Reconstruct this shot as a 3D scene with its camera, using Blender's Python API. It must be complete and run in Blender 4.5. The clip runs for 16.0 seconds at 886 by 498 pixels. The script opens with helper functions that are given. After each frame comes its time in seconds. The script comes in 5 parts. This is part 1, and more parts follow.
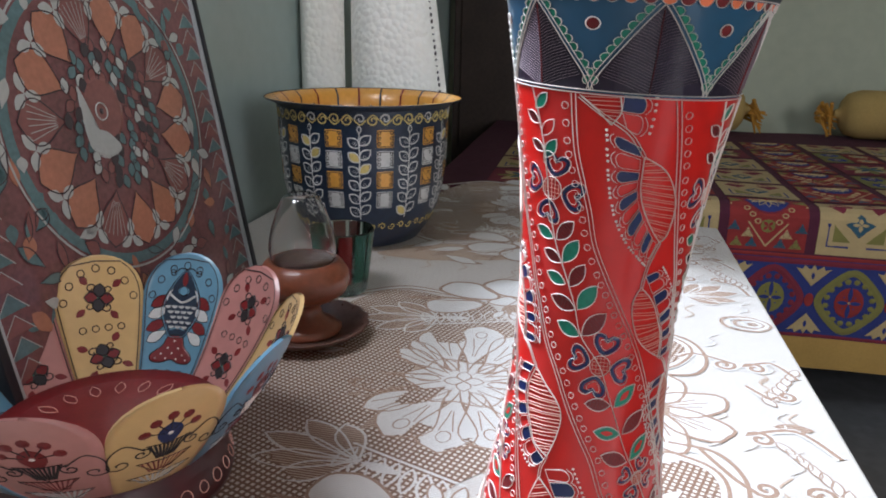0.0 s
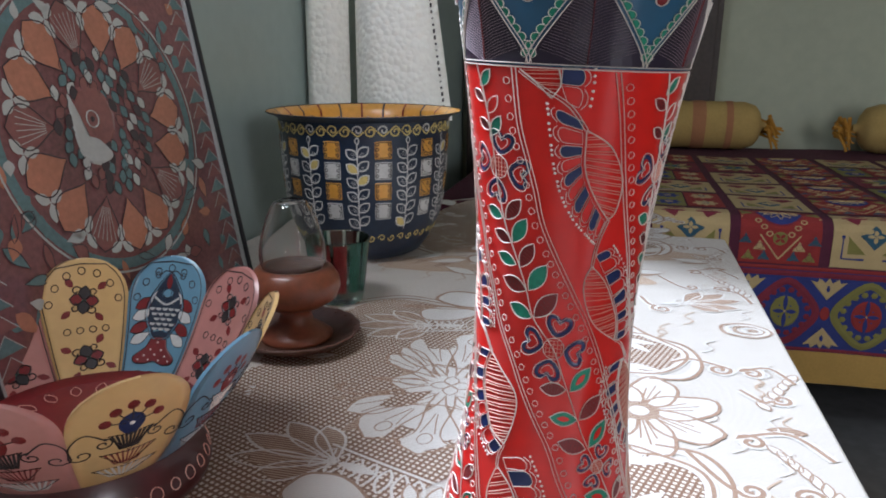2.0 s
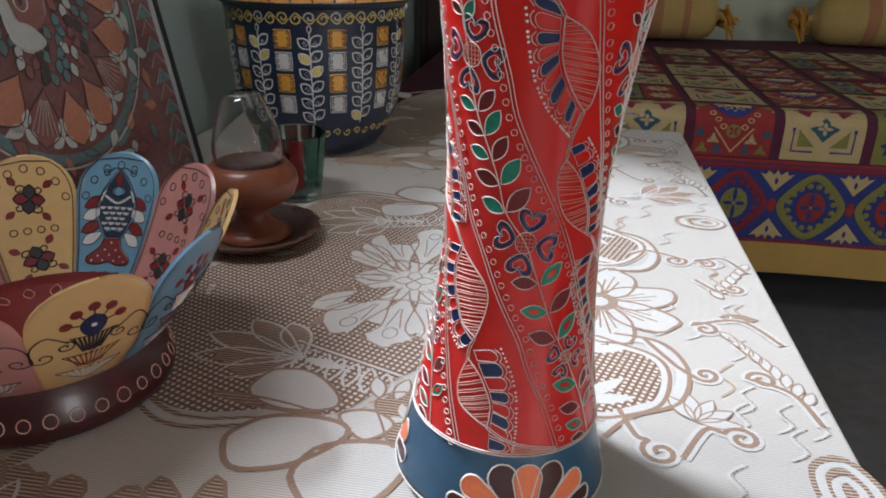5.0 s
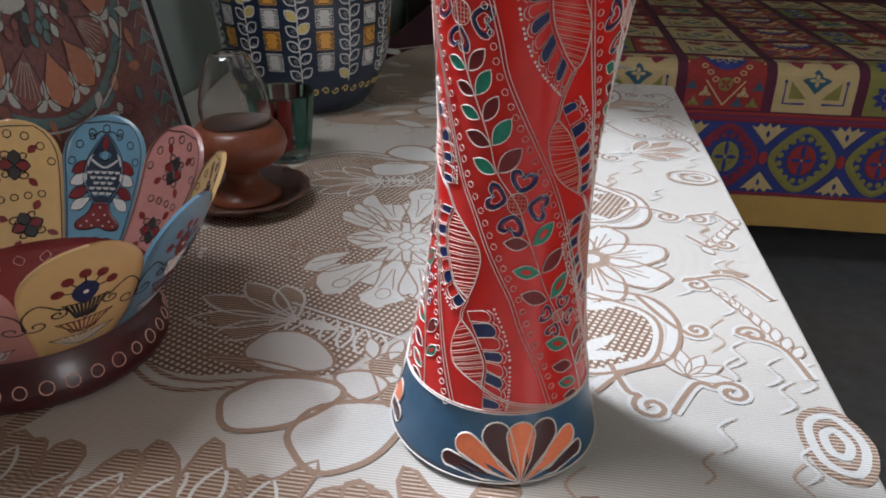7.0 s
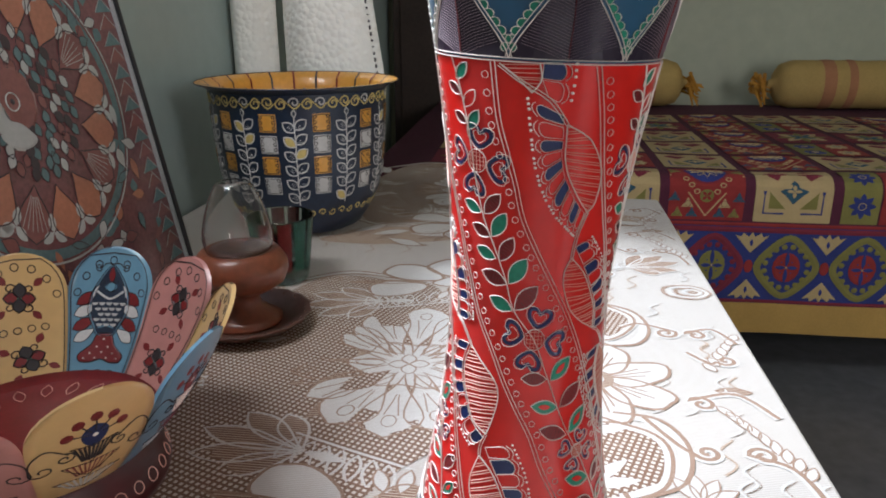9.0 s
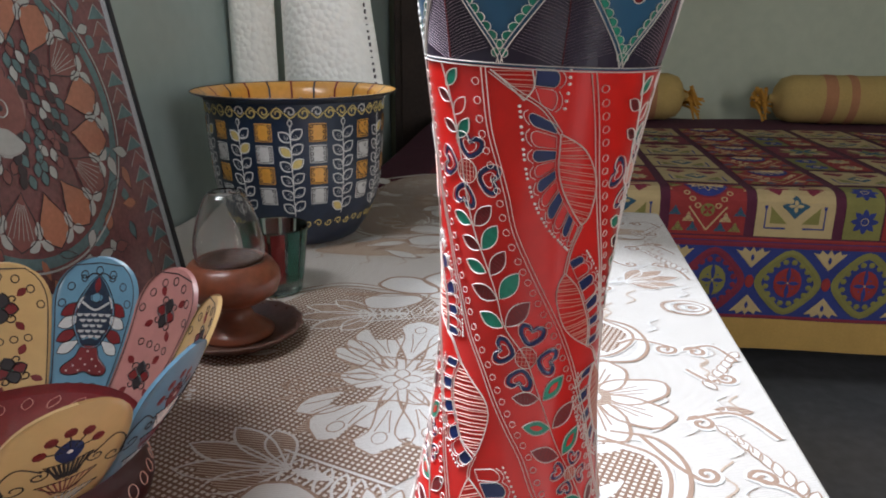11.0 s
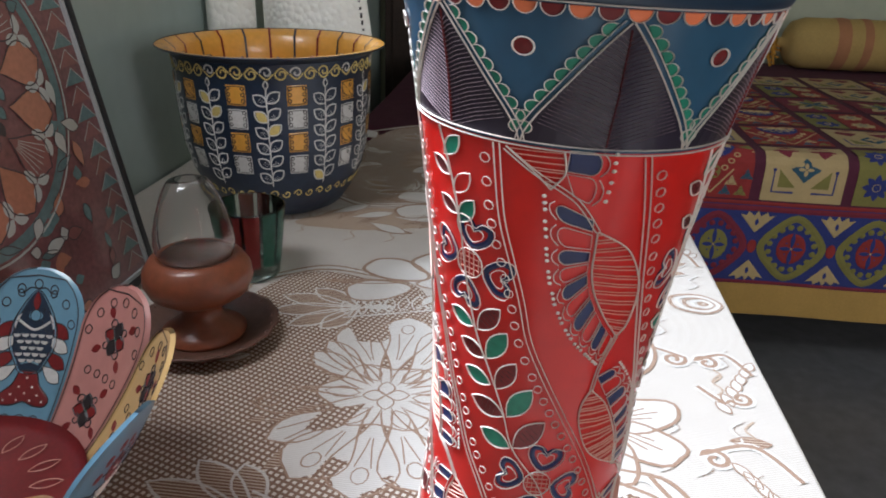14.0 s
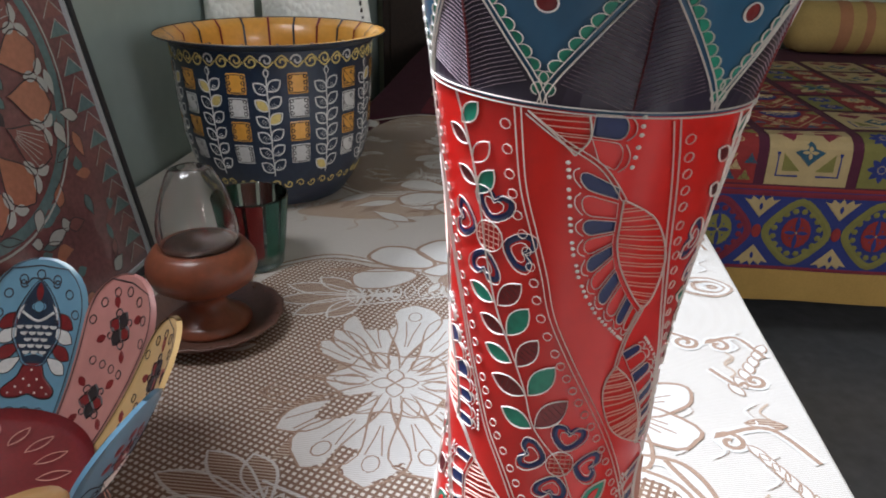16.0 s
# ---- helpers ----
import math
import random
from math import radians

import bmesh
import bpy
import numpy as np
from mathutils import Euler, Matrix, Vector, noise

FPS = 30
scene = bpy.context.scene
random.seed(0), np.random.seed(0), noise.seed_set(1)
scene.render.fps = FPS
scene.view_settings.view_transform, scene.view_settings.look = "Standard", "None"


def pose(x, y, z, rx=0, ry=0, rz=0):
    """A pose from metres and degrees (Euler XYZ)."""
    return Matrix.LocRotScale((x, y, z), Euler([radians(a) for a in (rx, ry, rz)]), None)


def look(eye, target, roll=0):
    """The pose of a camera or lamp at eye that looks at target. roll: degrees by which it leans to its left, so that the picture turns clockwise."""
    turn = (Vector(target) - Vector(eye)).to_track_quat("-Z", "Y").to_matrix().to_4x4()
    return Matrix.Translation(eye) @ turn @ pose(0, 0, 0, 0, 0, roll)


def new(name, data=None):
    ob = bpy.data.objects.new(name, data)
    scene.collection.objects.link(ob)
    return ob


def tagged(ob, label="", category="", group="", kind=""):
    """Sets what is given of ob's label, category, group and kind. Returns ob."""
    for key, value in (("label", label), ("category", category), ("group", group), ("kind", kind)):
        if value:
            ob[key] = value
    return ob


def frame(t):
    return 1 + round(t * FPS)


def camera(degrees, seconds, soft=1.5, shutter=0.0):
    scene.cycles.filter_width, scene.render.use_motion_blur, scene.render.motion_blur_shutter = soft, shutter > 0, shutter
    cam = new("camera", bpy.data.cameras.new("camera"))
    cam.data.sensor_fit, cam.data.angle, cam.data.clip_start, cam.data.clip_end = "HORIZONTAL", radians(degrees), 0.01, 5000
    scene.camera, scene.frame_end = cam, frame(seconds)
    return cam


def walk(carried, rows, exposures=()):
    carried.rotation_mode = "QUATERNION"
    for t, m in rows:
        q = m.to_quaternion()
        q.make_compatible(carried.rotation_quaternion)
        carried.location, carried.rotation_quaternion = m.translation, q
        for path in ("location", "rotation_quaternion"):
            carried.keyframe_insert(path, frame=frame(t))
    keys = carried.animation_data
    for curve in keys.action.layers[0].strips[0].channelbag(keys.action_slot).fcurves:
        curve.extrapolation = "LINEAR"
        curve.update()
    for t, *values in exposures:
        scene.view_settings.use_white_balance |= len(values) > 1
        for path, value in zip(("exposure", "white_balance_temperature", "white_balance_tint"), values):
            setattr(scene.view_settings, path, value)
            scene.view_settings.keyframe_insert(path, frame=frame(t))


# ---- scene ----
cam = camera(63.2, 16.0, 1.9)
PATH = [
    (0, (0.07, 0.044, 0.858), (0.022, 1.954, 0.266), 1.3),
    (0.5, (0.09, 0.045, 0.862), (-0.016, 1.965, 0.314), 1.1),
    (1, (0.111, 0.043, 0.863), (-0.019, 1.961, 0.31), 0.3),
    (1.5, (0.113, 0.044, 0.847), (-0.021, 1.965, 0.307), 0.6),
    (2, (0.11, 0.042, 0.835), (-0.009, 1.969, 0.312), 0.3),
    (2.5, (0.107, 0.049, 0.827), (0.006, 1.934, 0.167), 0.7),
    (3, (0.106, 0.048, 0.825), (0.037, 1.898, 0.068), 1.0),
    (3.2, (0.104, 0.049, 0.823), (0.037, 1.881, 0.022), 0.7),
    (5.3, (0.1, 0.05, 0.836), (0.141, 1.884, 0.041), 0.5),
    (5.5, (0.105, 0.05, 0.838), (0.156, 1.871, 0.013), -0.0),
    (6, (0.11, 0.053, 0.837), (0.194, 1.858, -0.019), 1.0),
    (6.5, (0.11, 0.054, 0.831), (0.182, 1.824, -0.097), 0.9),
    (7, (0.1, 0.052, 0.834), (0.141, 1.836, -0.069), 0.5),
    (7.5, (0.09, 0.055, 0.837), (0.139, 1.845, -0.054), -0.2),
    (8, (0.078, 0.058, 0.841), (0.206, 1.87, 0.006), 0.1),
    (8.5, (0.077, 0.056, 0.844), (0.176, 1.894, 0.061), 0.0),
    (9, (0.083, 0.053, 0.852), (0.168, 1.948, 0.219), -0.1),
    (9.2, (0.082, 0.054, 0.855), (0.175, 1.964, 0.267), -0.3),
    (11.3, (0.092, 0.074, 0.844), (0.174, 1.977, 0.234), 0.4),
    (11.5, (0.093, 0.086, 0.837), (0.18, 1.979, 0.198), 0.1),
    (12, (0.091, 0.116, 0.84), (0.189, 1.996, 0.164), 0.3),
    (12.5, (0.087, 0.119, 0.874), (0.151, 1.99, 0.169), 1.4),
    (13, (0.094, 0.137, 0.889), (0.185, 1.991, 0.146), 1.8),
    (13.5, (0.096, 0.153, 0.896), (0.187, 1.998, 0.129), 1.1),
    (14, (0.091, 0.167, 0.889), (0.205, 1.999, 0.095), 1.8),
    (14.5, (0.091, 0.166, 0.887), (0.202, 1.994, 0.084), 1.4),
    (15, (0.091, 0.168, 0.885), (0.193, 2.0, 0.089), 1.2),
    (15.5, (0.087, 0.173, 0.881), (0.208, 1.998, 0.073), 1.4),
    (16, (0.085, 0.173, 0.879), (0.199, 1.997, 0.066), 0.9),
]
walk(cam, [(t, look(eye, target, roll)) for t, eye, target, roll in PATH],
     [(0, 0.74, 5600, 10), (2.0, 0.66, 5600, 10), (3.2, 0.45, 5800, 10), (5.5, 0.36, 5850, 10), (7, 0.28, 5850, 10), (8, 0.40, 5850, 10), (9, 0.65, 5850, 10), (11.5, 0.66, 5800, 10), (13.5, 0.64, 5850, 10), (16, 0.60, 5850, 10)])

# ---- light ----
world = bpy.data.worlds.new("world")
scene.world = world
world.use_nodes = True
wn = world.node_tree
sky = wn.nodes.new("ShaderNodeTexSky")
sky.sky_type, sky.sun_disc = "NISHITA", False
sky.sun_elevation, sky.sun_rotation = radians(50), radians(-57)
wn.nodes["Background"].inputs[1].default_value = 0.12
wn.links.new(sky.outputs[0], wn.nodes["Background"].inputs[0])
TURN = -9.8
ROOM = pose(0, 0, 0, 0, 0, TURN)
sun = new("sun", bpy.data.lights.new("sun", "SUN"))
sun.data.energy, sun.data.angle, sun.data.color = 3.7, radians(10), (0.93, 0.97, 1.0)
sun.matrix_world = look((0, 0, 0), (0.548, -0.350, -0.776))
window_light = new("window_light", bpy.data.lights.new("window_light", "AREA"))
window_light.data.shape, window_light.data.size, window_light.data.size_y = "RECTANGLE", 0.30, 0.80
window_light.data.energy, window_light.data.color = 8.0, (1.0, 0.95, 0.88)
window_light.matrix_world = ROOM @ look((-0.585, 0.42, 1.60), (0.1, 0.45, 0.8))
second_window_light = new("second_window_light", bpy.data.lights.new("second_window_light", "AREA"))
second_window_light.data.shape, second_window_light.data.size, second_window_light.data.size_y = "RECTANGLE", 1.0, 1.3
second_window_light.data.energy, second_window_light.data.color = 23, (1.0, 0.90, 0.80)
second_window_light.matrix_world = ROOM @ look((2.25, -1.66, 1.45), (0.6, 1.2, 0.7))
scene.view_settings.exposure = 0.0

# ---- materials ----
def material(name, color, rough=0.6, vary=0.12, scale=40.0, bump=0.0, metal=0.0, coat=0.0, second=None, bump_scale=None, per_object=0.0):
    m = bpy.data.materials.new(name)
    m.use_nodes = True
    nt = m.node_tree
    b = nt.nodes["Principled BSDF"]
    b.inputs["Roughness"].default_value, b.inputs["Metallic"].default_value = rough, metal
    b.inputs["Coat Weight"].default_value, b.inputs["Coat Roughness"].default_value = coat, 0.12
    co = nt.nodes.new("ShaderNodeTexCoord")
    fine, wide = nt.nodes.new("ShaderNodeTexNoise"), nt.nodes.new("ShaderNodeTexNoise")
    fine.inputs["Scale"].default_value, wide.inputs["Scale"].default_value = scale * 6, scale * 0.5
    fine.inputs["Detail"].default_value = 4
    for n in (fine, wide):
        nt.links.new(co.outputs["Object"], n.inputs["Vector"])
    mix = nt.nodes.new("ShaderNodeMath")
    mix.operation = "ADD"
    nt.links.new(fine.outputs["Fac"], mix.inputs[0])
    nt.links.new(wide.outputs["Fac"], mix.inputs[1])
    ramp = nt.nodes.new("ShaderNodeValToRGB")
    lo = [c * (1 - vary) for c in color]
    hi = list(second) if second else [min(1, c * (1 + vary)) for c in color]
    ramp.color_ramp.elements[0].position, ramp.color_ramp.elements[1].position = 0.3, 0.7
    ramp.color_ramp.elements[0].color, ramp.color_ramp.elements[1].color = (*lo, 1), (*hi, 1)
    half = nt.nodes.new("ShaderNodeMath")
    half.operation = "MULTIPLY"
    half.inputs[1].default_value = 0.5
    nt.links.new(mix.outputs[0], half.inputs[0])
    nt.links.new(half.outputs[0], ramp.inputs[0])
    nt.links.new(ramp.outputs[0], b.inputs["Base Color"])
    if bump:
        bn = nt.nodes.new("ShaderNodeBump")
        bn.inputs["Strength"].default_value, bn.inputs["Distance"].default_value = bump, 0.002
        tex = nt.nodes.new("ShaderNodeTexNoise")
        tex.inputs["Scale"].default_value = bump_scale or scale * 8
        nt.links.new(co.outputs["Object"], tex.inputs["Vector"])
        nt.links.new(tex.outputs["Fac"], bn.inputs["Height"])
        nt.links.new(bn.outputs[0], b.inputs["Normal"])
    return m


def woven(name, one, two, size, rough=0.85, duty=0.5, stripes=False, bump=0.4, turn=0.0):
    """Cloth with a small woven check, or woven stripes."""
    m = material(name, one, rough, 0.08, 60)
    nt = m.node_tree
    b = nt.nodes["Principled BSDF"]
    co = nt.nodes.new("ShaderNodeTexCoord")
    mp = nt.nodes.new("ShaderNodeMapping")
    mp.inputs["Rotation"].default_value = (0, 0, radians(turn))
    mp.inputs["Scale"].default_value = (1 / size, 1 / size, 1 / size)
    nt.links.new(co.outputs["Object"], mp.inputs["Vector"])
    sep = nt.nodes.new("ShaderNodeSeparateXYZ")
    nt.links.new(mp.outputs[0], sep.inputs[0])
    outs = []
    for k in ("X", "Y"):
        s = nt.nodes.new("ShaderNodeMath")
        s.operation = "FRACT"
        nt.links.new(sep.outputs[k], s.inputs[0])
        g = nt.nodes.new("ShaderNodeMath")
        g.operation = "GREATER_THAN"
        g.inputs[1].default_value = duty
        nt.links.new(s.outputs[0], g.inputs[0])
        outs.append(g.outputs[0])
    if stripes:
        fac = outs[1]
    else:
        mul = nt.nodes.new("ShaderNodeMath")
        mul.operation = "MULTIPLY"
        nt.links.new(outs[0], mul.inputs[0])
        nt.links.new(outs[1], mul.inputs[1])
        fac = mul.outputs[0]
    mixc = nt.nodes.new("ShaderNodeMix")
    mixc.data_type = "RGBA"
    old = b.inputs["Base Color"].links[0].from_socket
    nt.links.new(fac, mixc.inputs[0])
    nt.links.new(old, mixc.inputs[6])
    mixc.inputs[7].default_value = (*two, 1)
    nt.links.new(mixc.outputs[2], b.inputs["Base Color"])
    bn = nt.nodes.new("ShaderNodeBump")
    bn.inputs["Strength"].default_value, bn.inputs["Distance"].default_value = bump, 0.0006
    nt.links.new(fac, bn.inputs["Height"])
    nt.links.new(bn.outputs[0], b.inputs["Normal"])
    return m


def glass(name, color, rough=0.02, clear=1.0):
    m = bpy.data.materials.new(name)
    m.use_nodes = True
    b = m.node_tree.nodes["Principled BSDF"]
    b.inputs["Base Color"].default_value = (*color, 1)
    b.inputs["Roughness"].default_value, b.inputs["Transmission Weight"].default_value, b.inputs["IOR"].default_value = rough, clear, 1.45
    return m


M = dict(
    wall=material("wall_paint", (0.36, 0.43, 0.41), 0.8, 0.06, 6, 0.15),
    wall_back=material("back_wall_paint", (0.45, 0.47, 0.36), 0.85, 0.08, 4, 0.15),
    ceiling=material("ceiling_paint", (0.75, 0.76, 0.72), 0.9, 0.04, 5),
    floor=material("grey_stone_floor", (0.13, 0.13, 0.135), 0.35, 0.35, 5, 0.05),
    darkwood=material("dark_wood", (0.045, 0.028, 0.022), 0.5, 0.4, 12, 0.1),
    wood=material("brown_wood", (0.20, 0.11, 0.06), 0.55, 0.3, 15, 0.15),
    steel=material("window_bar_paint", (0.5, 0.5, 0.48), 0.5),
    cloth=woven("cream_jacquard", (0.47, 0.415, 0.365), (0.63, 0.59, 0.55), 0.0022, 0.55, 0.5, True, 0.6),
    beige=woven("beige_weave", (0.36, 0.24, 0.165), (0.52, 0.42, 0.335), 0.0024, 0.7, 0.5, True, 0.5),
    tan=woven("tan_thread", (0.27, 0.165, 0.11), (0.40, 0.28, 0.21), 0.0013, 0.8, 0.6, True, 0.5),
    brown=woven("striped_brown_weave", (0.21, 0.115, 0.07), (0.54, 0.44, 0.36), 0.0032, 0.85, 0.62, True, 0.5),
    mesh=woven("checked_lace", (0.20, 0.115, 0.075), (0.66, 0.60, 0.53), 0.0056, 0.8, 0.45, False, 0.6, 20),
    rib=woven("white_satin_thread", (0.68, 0.66, 0.635), (0.51, 0.465, 0.425), 0.0022, 0.35, 0.62, True, 0.5),
    red=material("red_lacquer", (0.56, 0.007, 0.003), 0.32, 0.16, 14, 0.04, coat=0.3),
    blue=material("blue_lacquer", (0.024, 0.080, 0.150), 0.34, 0.18, 14, 0.04, coat=0.2),
    rimblue=material("dark_blue_rim_paint", (0.010, 0.026, 0.055), 0.35, 0.25, 30),
    plum=material("plum_black_lacquer", (0.020, 0.012, 0.028), 0.30, 0.2, 20, 0.04, coat=0.2),
    mauve=material("mauve_thread_paint", (0.26, 0.19, 0.22), 0.5, 0.15, 60),
    white=material("white_relief_paint", (0.72, 0.65, 0.60), 0.5, 0.06, 60),
    pinkline=material("pale_pink_paint", (0.72, 0.42, 0.34), 0.5, 0.08, 60),
    navy=material("navy_paint", (0.008, 0.018, 0.085), 0.35, 0.2, 60),
    green=material("sea_green_paint", (0.018, 0.19, 0.12), 0.35, 0.3, 60),
    darkred=material("maroon_paint", (0.16, 0.010, 0.012), 0.4, 0.25, 60),
    orange=material("coral_paint", (0.80, 0.20, 0.08), 0.4, 0.1, 60),
    maroon=material("deep_maroon_lacquer", (0.045, 0.008, 0.010), 0.30, 0.3, 20, coat=0.15),
    cream=material("cream_enamel", (0.57, 0.37, 0.155), 0.28, 0.08, 18, 0.03, coat=0.3),
    sky=material("sky_blue_enamel", (0.125, 0.25, 0.35), 0.28, 0.1, 18, 0.03, coat=0.3),
    pink=material("dusty_pink_enamel", (0.44, 0.195, 0.175), 0.28, 0.1, 18, 0.03, coat=0.3),
    ink=material("black_ink_line", (0.02, 0.014, 0.016), 0.5),
    silver=material("silver_grey_paint", (0.52, 0.51, 0.50), 0.5, 0.15, 60),
    midnight=material("midnight_blue_enamel", (0.012, 0.022, 0.045), 0.35, 0.3, 20, 0.05, coat=0.2),
    amber=material("amber_enamel", (0.62, 0.30, 0.045), 0.35, 0.15, 20, 0.03, coat=0.3),
    gold=material("old_gold_paint", (0.58, 0.45, 0.15), 0.5, 0.2, 50),
    clay=material("terracotta_clay", (0.225, 0.068, 0.033), 0.32, 0.25, 25, 0.10, coat=0.2),
    claydark=material("burnt_clay", (0.115, 0.058, 0.042), 0.4, 0.3, 25, 0.15),
    # near-white so that the sun's glare inside the vase is in the colour
    vase_inside=material("glare_pale_glaze", (0.80, 0.79, 0.76), 0.4, 0.05, 20, coat=0.3),
    clear=glass("clear_glass", (1, 1, 1)),
    tint=glass("green_tint_glass", (0.45, 0.56, 0.50), 0.06),
    glassred=glass("red_glass_paint", (0.26, 0.03, 0.03), 0.2, 0.6),
    glassgreen=glass("green_glass_paint", (0.03, 0.16, 0.11), 0.2, 0.6),
    pebble=material("pebbled_white_fabric", (0.86, 0.84, 0.79), 0.7, 0.05, 12, 0.0),
    bs_wine=material("wine_red_cotton", (0.17, 0.018, 0.035), 0.95, 0.2, 60, 0.4, bump_scale=900),
    bs_red=material("red_cotton", (0.24, 0.024, 0.022), 0.95, 0.2, 60, 0.4, bump_scale=900),
    bs_blue=material("indigo_cotton", (0.025, 0.035, 0.16), 0.95, 0.2, 60, 0.4, bump_scale=900),
    bs_teal=material("teal_cotton", (0.03, 0.08, 0.12), 0.95, 0.2, 60, 0.4, bump_scale=900),
    bs_cream=material("straw_cream_cotton", (0.43, 0.315, 0.15), 0.95, 0.12, 60, 0.4, bump_scale=900),
    bs_olive=material("olive_cotton", (0.19, 0.17, 0.045), 0.95, 0.15, 60, 0.4, bump_scale=900),
    bs_yellow=material("mustard_cotton", (0.41, 0.25, 0.065), 0.95, 0.12, 30, 0.4, bump_scale=900),
    bs_ground=material("dark_wine_ground", (0.075, 0.012, 0.03), 0.95, 0.25, 60, 0.4, bump_scale=900),
    bol_a=material("yellow_bolster_cotton", (0.44, 0.30, 0.10), 0.95, 0.12, 25, 0.4, bump_scale=700),
    bol_b=material("orange_bolster_cotton", (0.38, 0.17, 0.08), 0.95, 0.12, 25, 0.4, bump_scale=700),
    tassel=material("orange_tassel_thread", (0.50, 0.24, 0.03), 0.95, 0.2, 60, 0.4, bump_scale=700),
    # print wine, teal and white: window haze on the glazing is mixed into these colours
    pic_ground=material("hazed_print_wine", (0.19, 0.070, 0.075), 0.6, 0.4, 30),
    pic_orange=material("faded_print_coral", (0.44, 0.17, 0.105), 0.6, 0.2, 30),
    pic_teal=material("hazed_print_teal", (0.11, 0.185, 0.20), 0.6, 0.3, 30),
    pic_white=material("hazed_print_white", (0.46, 0.46, 0.45), 0.6, 0.1, 30),
    pic_rose=material("faded_print_rose", (0.24, 0.085, 0.08), 0.6, 0.2, 30),
    pic_line=material("faded_print_line", (0.05, 0.03, 0.04), 0.6, 0.1, 30),
    frame=material("black_frame_paint", (0.02, 0.02, 0.025), 0.4, 0.2, 40),
    frame_edge=material("silver_frame_edge", (0.45, 0.46, 0.48), 0.4, 0.1, 40),
)
nt = M["pebble"].node_tree
vor, bmp, tc = nt.nodes.new("ShaderNodeTexVoronoi"), nt.nodes.new("ShaderNodeBump"), nt.nodes.new("ShaderNodeTexCoord")
vor.inputs["Scale"].default_value = 85
bmp.inputs["Strength"].default_value, bmp.inputs["Distance"].default_value, bmp.invert = 0.8, 0.004, True
nt.links.new(tc.outputs["Object"], vor.inputs["Vector"])
nt.links.new(vor.outputs["Distance"], bmp.inputs["Height"])
nt.links.new(bmp.outputs[0], nt.nodes["Principled BSDF"].inputs["Normal"])


for key in ("red", "blue", "plum"):
    nt = M[key].node_tree
    tan, bs = nt.nodes.new("ShaderNodeTangent"), nt.nodes["Principled BSDF"]
    tan.direction_type, tan.axis = "RADIAL", "Z"
    bs.inputs["Coat Weight"].default_value, bs.inputs["Coat Roughness"].default_value, bs.inputs["Specular IOR Level"].default_value = 0.35, 0.12, 0.4
    bs.inputs["Anisotropic"].default_value, bs.inputs["Anisotropic Rotation"].default_value = 0.9, 0.25
    nt.links.new(tan.outputs[0], bs.inputs["Tangent"])
for key in ("pic_ground", "pic_orange", "pic_teal", "pic_white", "pic_rose", "pic_line"):
    bs = M[key].node_tree.nodes["Principled BSDF"]
    bs.inputs["Coat Weight"].default_value, bs.inputs["Coat Roughness"].default_value, bs.inputs["Coat IOR"].default_value = 1.0, 0.10, 1.7


# ---- tools ----
def mesh_of(name, verts, faces, mat, smooth=True):
    me = bpy.data.meshes.new(name)
    me.from_pydata([tuple(v) for v in verts], [], faces)
    me.materials.append(mat)
    if smooth:
        me.polygons.foreach_set("use_smooth", [True] * len(me.polygons))
    me.update()
    return me


def part(name, bm, mat, parent=None, label="", smooth=False):
    """Links a bmesh, or a pair of verts and faces, as one mesh object under a thing or a part."""
    if isinstance(bm, tuple):
        me = mesh_of(name, bm[0], bm[1], mat, smooth)
    else:
        me = bpy.data.meshes.new(name)
        bm.to_mesh(me)
        bm.free()
        me.materials.append(mat)
        if smooth:
            me.polygons.foreach_set("use_smooth", [True] * len(me.polygons))
    ob = new(name, me)
    if parent:
        ob.parent = parent
    return tagged(ob, label)


def thing(name, m, label, category, group="", kind=""):
    ob = new(name)
    ob.empty_display_size = 0.02
    ob.matrix_world = m
    return tagged(ob, label, category, group, kind)


def box(x0, y0, z0, x1, y1, z1, bevel=0.0):
    bm = bmesh.new()
    bmesh.ops.create_cube(bm, size=1, matrix=Matrix.Translation(((x0 + x1) / 2, (y0 + y1) / 2, (z0 + z1) / 2)) @ Matrix.Diagonal((x1 - x0, y1 - y0, z1 - z0, 1)))
    if bevel:
        bmesh.ops.bevel(bm, geom=bm.edges[:], offset=bevel, segments=2, affect="EDGES", profile=0.6)
    return bm


def lathe(profile, n=64):
    """A closed or open surface of revolution from (radius, height) pairs."""
    verts, faces = [], []
    for r, z in profile:
        verts += [(r * math.cos(2 * math.pi * k / n), r * math.sin(2 * math.pi * k / n), z) for k in range(n)]
    for i in range(len(profile) - 1):
        faces += [(i * n + k, i * n + (k + 1) % n, (i + 1) * n + (k + 1) % n, (i + 1) * n + k) for k in range(n)]
    return verts, faces


def curve(pts, steps=6, closed=False):
    """A smooth line through a few points of the plane."""
    p = [Vector((a, b)) for a, b in pts]
    n, out = len(p), []
    for i in range(n if closed else n - 1):
        a, b, c, d = (p[(i + k) % n] if closed else p[min(max(i + k, 0), n - 1)] for k in (-1, 0, 1, 2))
        for s in range(steps):
            t = s / steps
            out.append(0.5 * (2 * b + (c - a) * t + (2 * a - 5 * b + 4 * c - d) * t * t + (3 * b - a - 3 * c + d) * t ** 3))
    if not closed:
        out.append(p[-1])
    return [(q.x, q.y) for q in out]


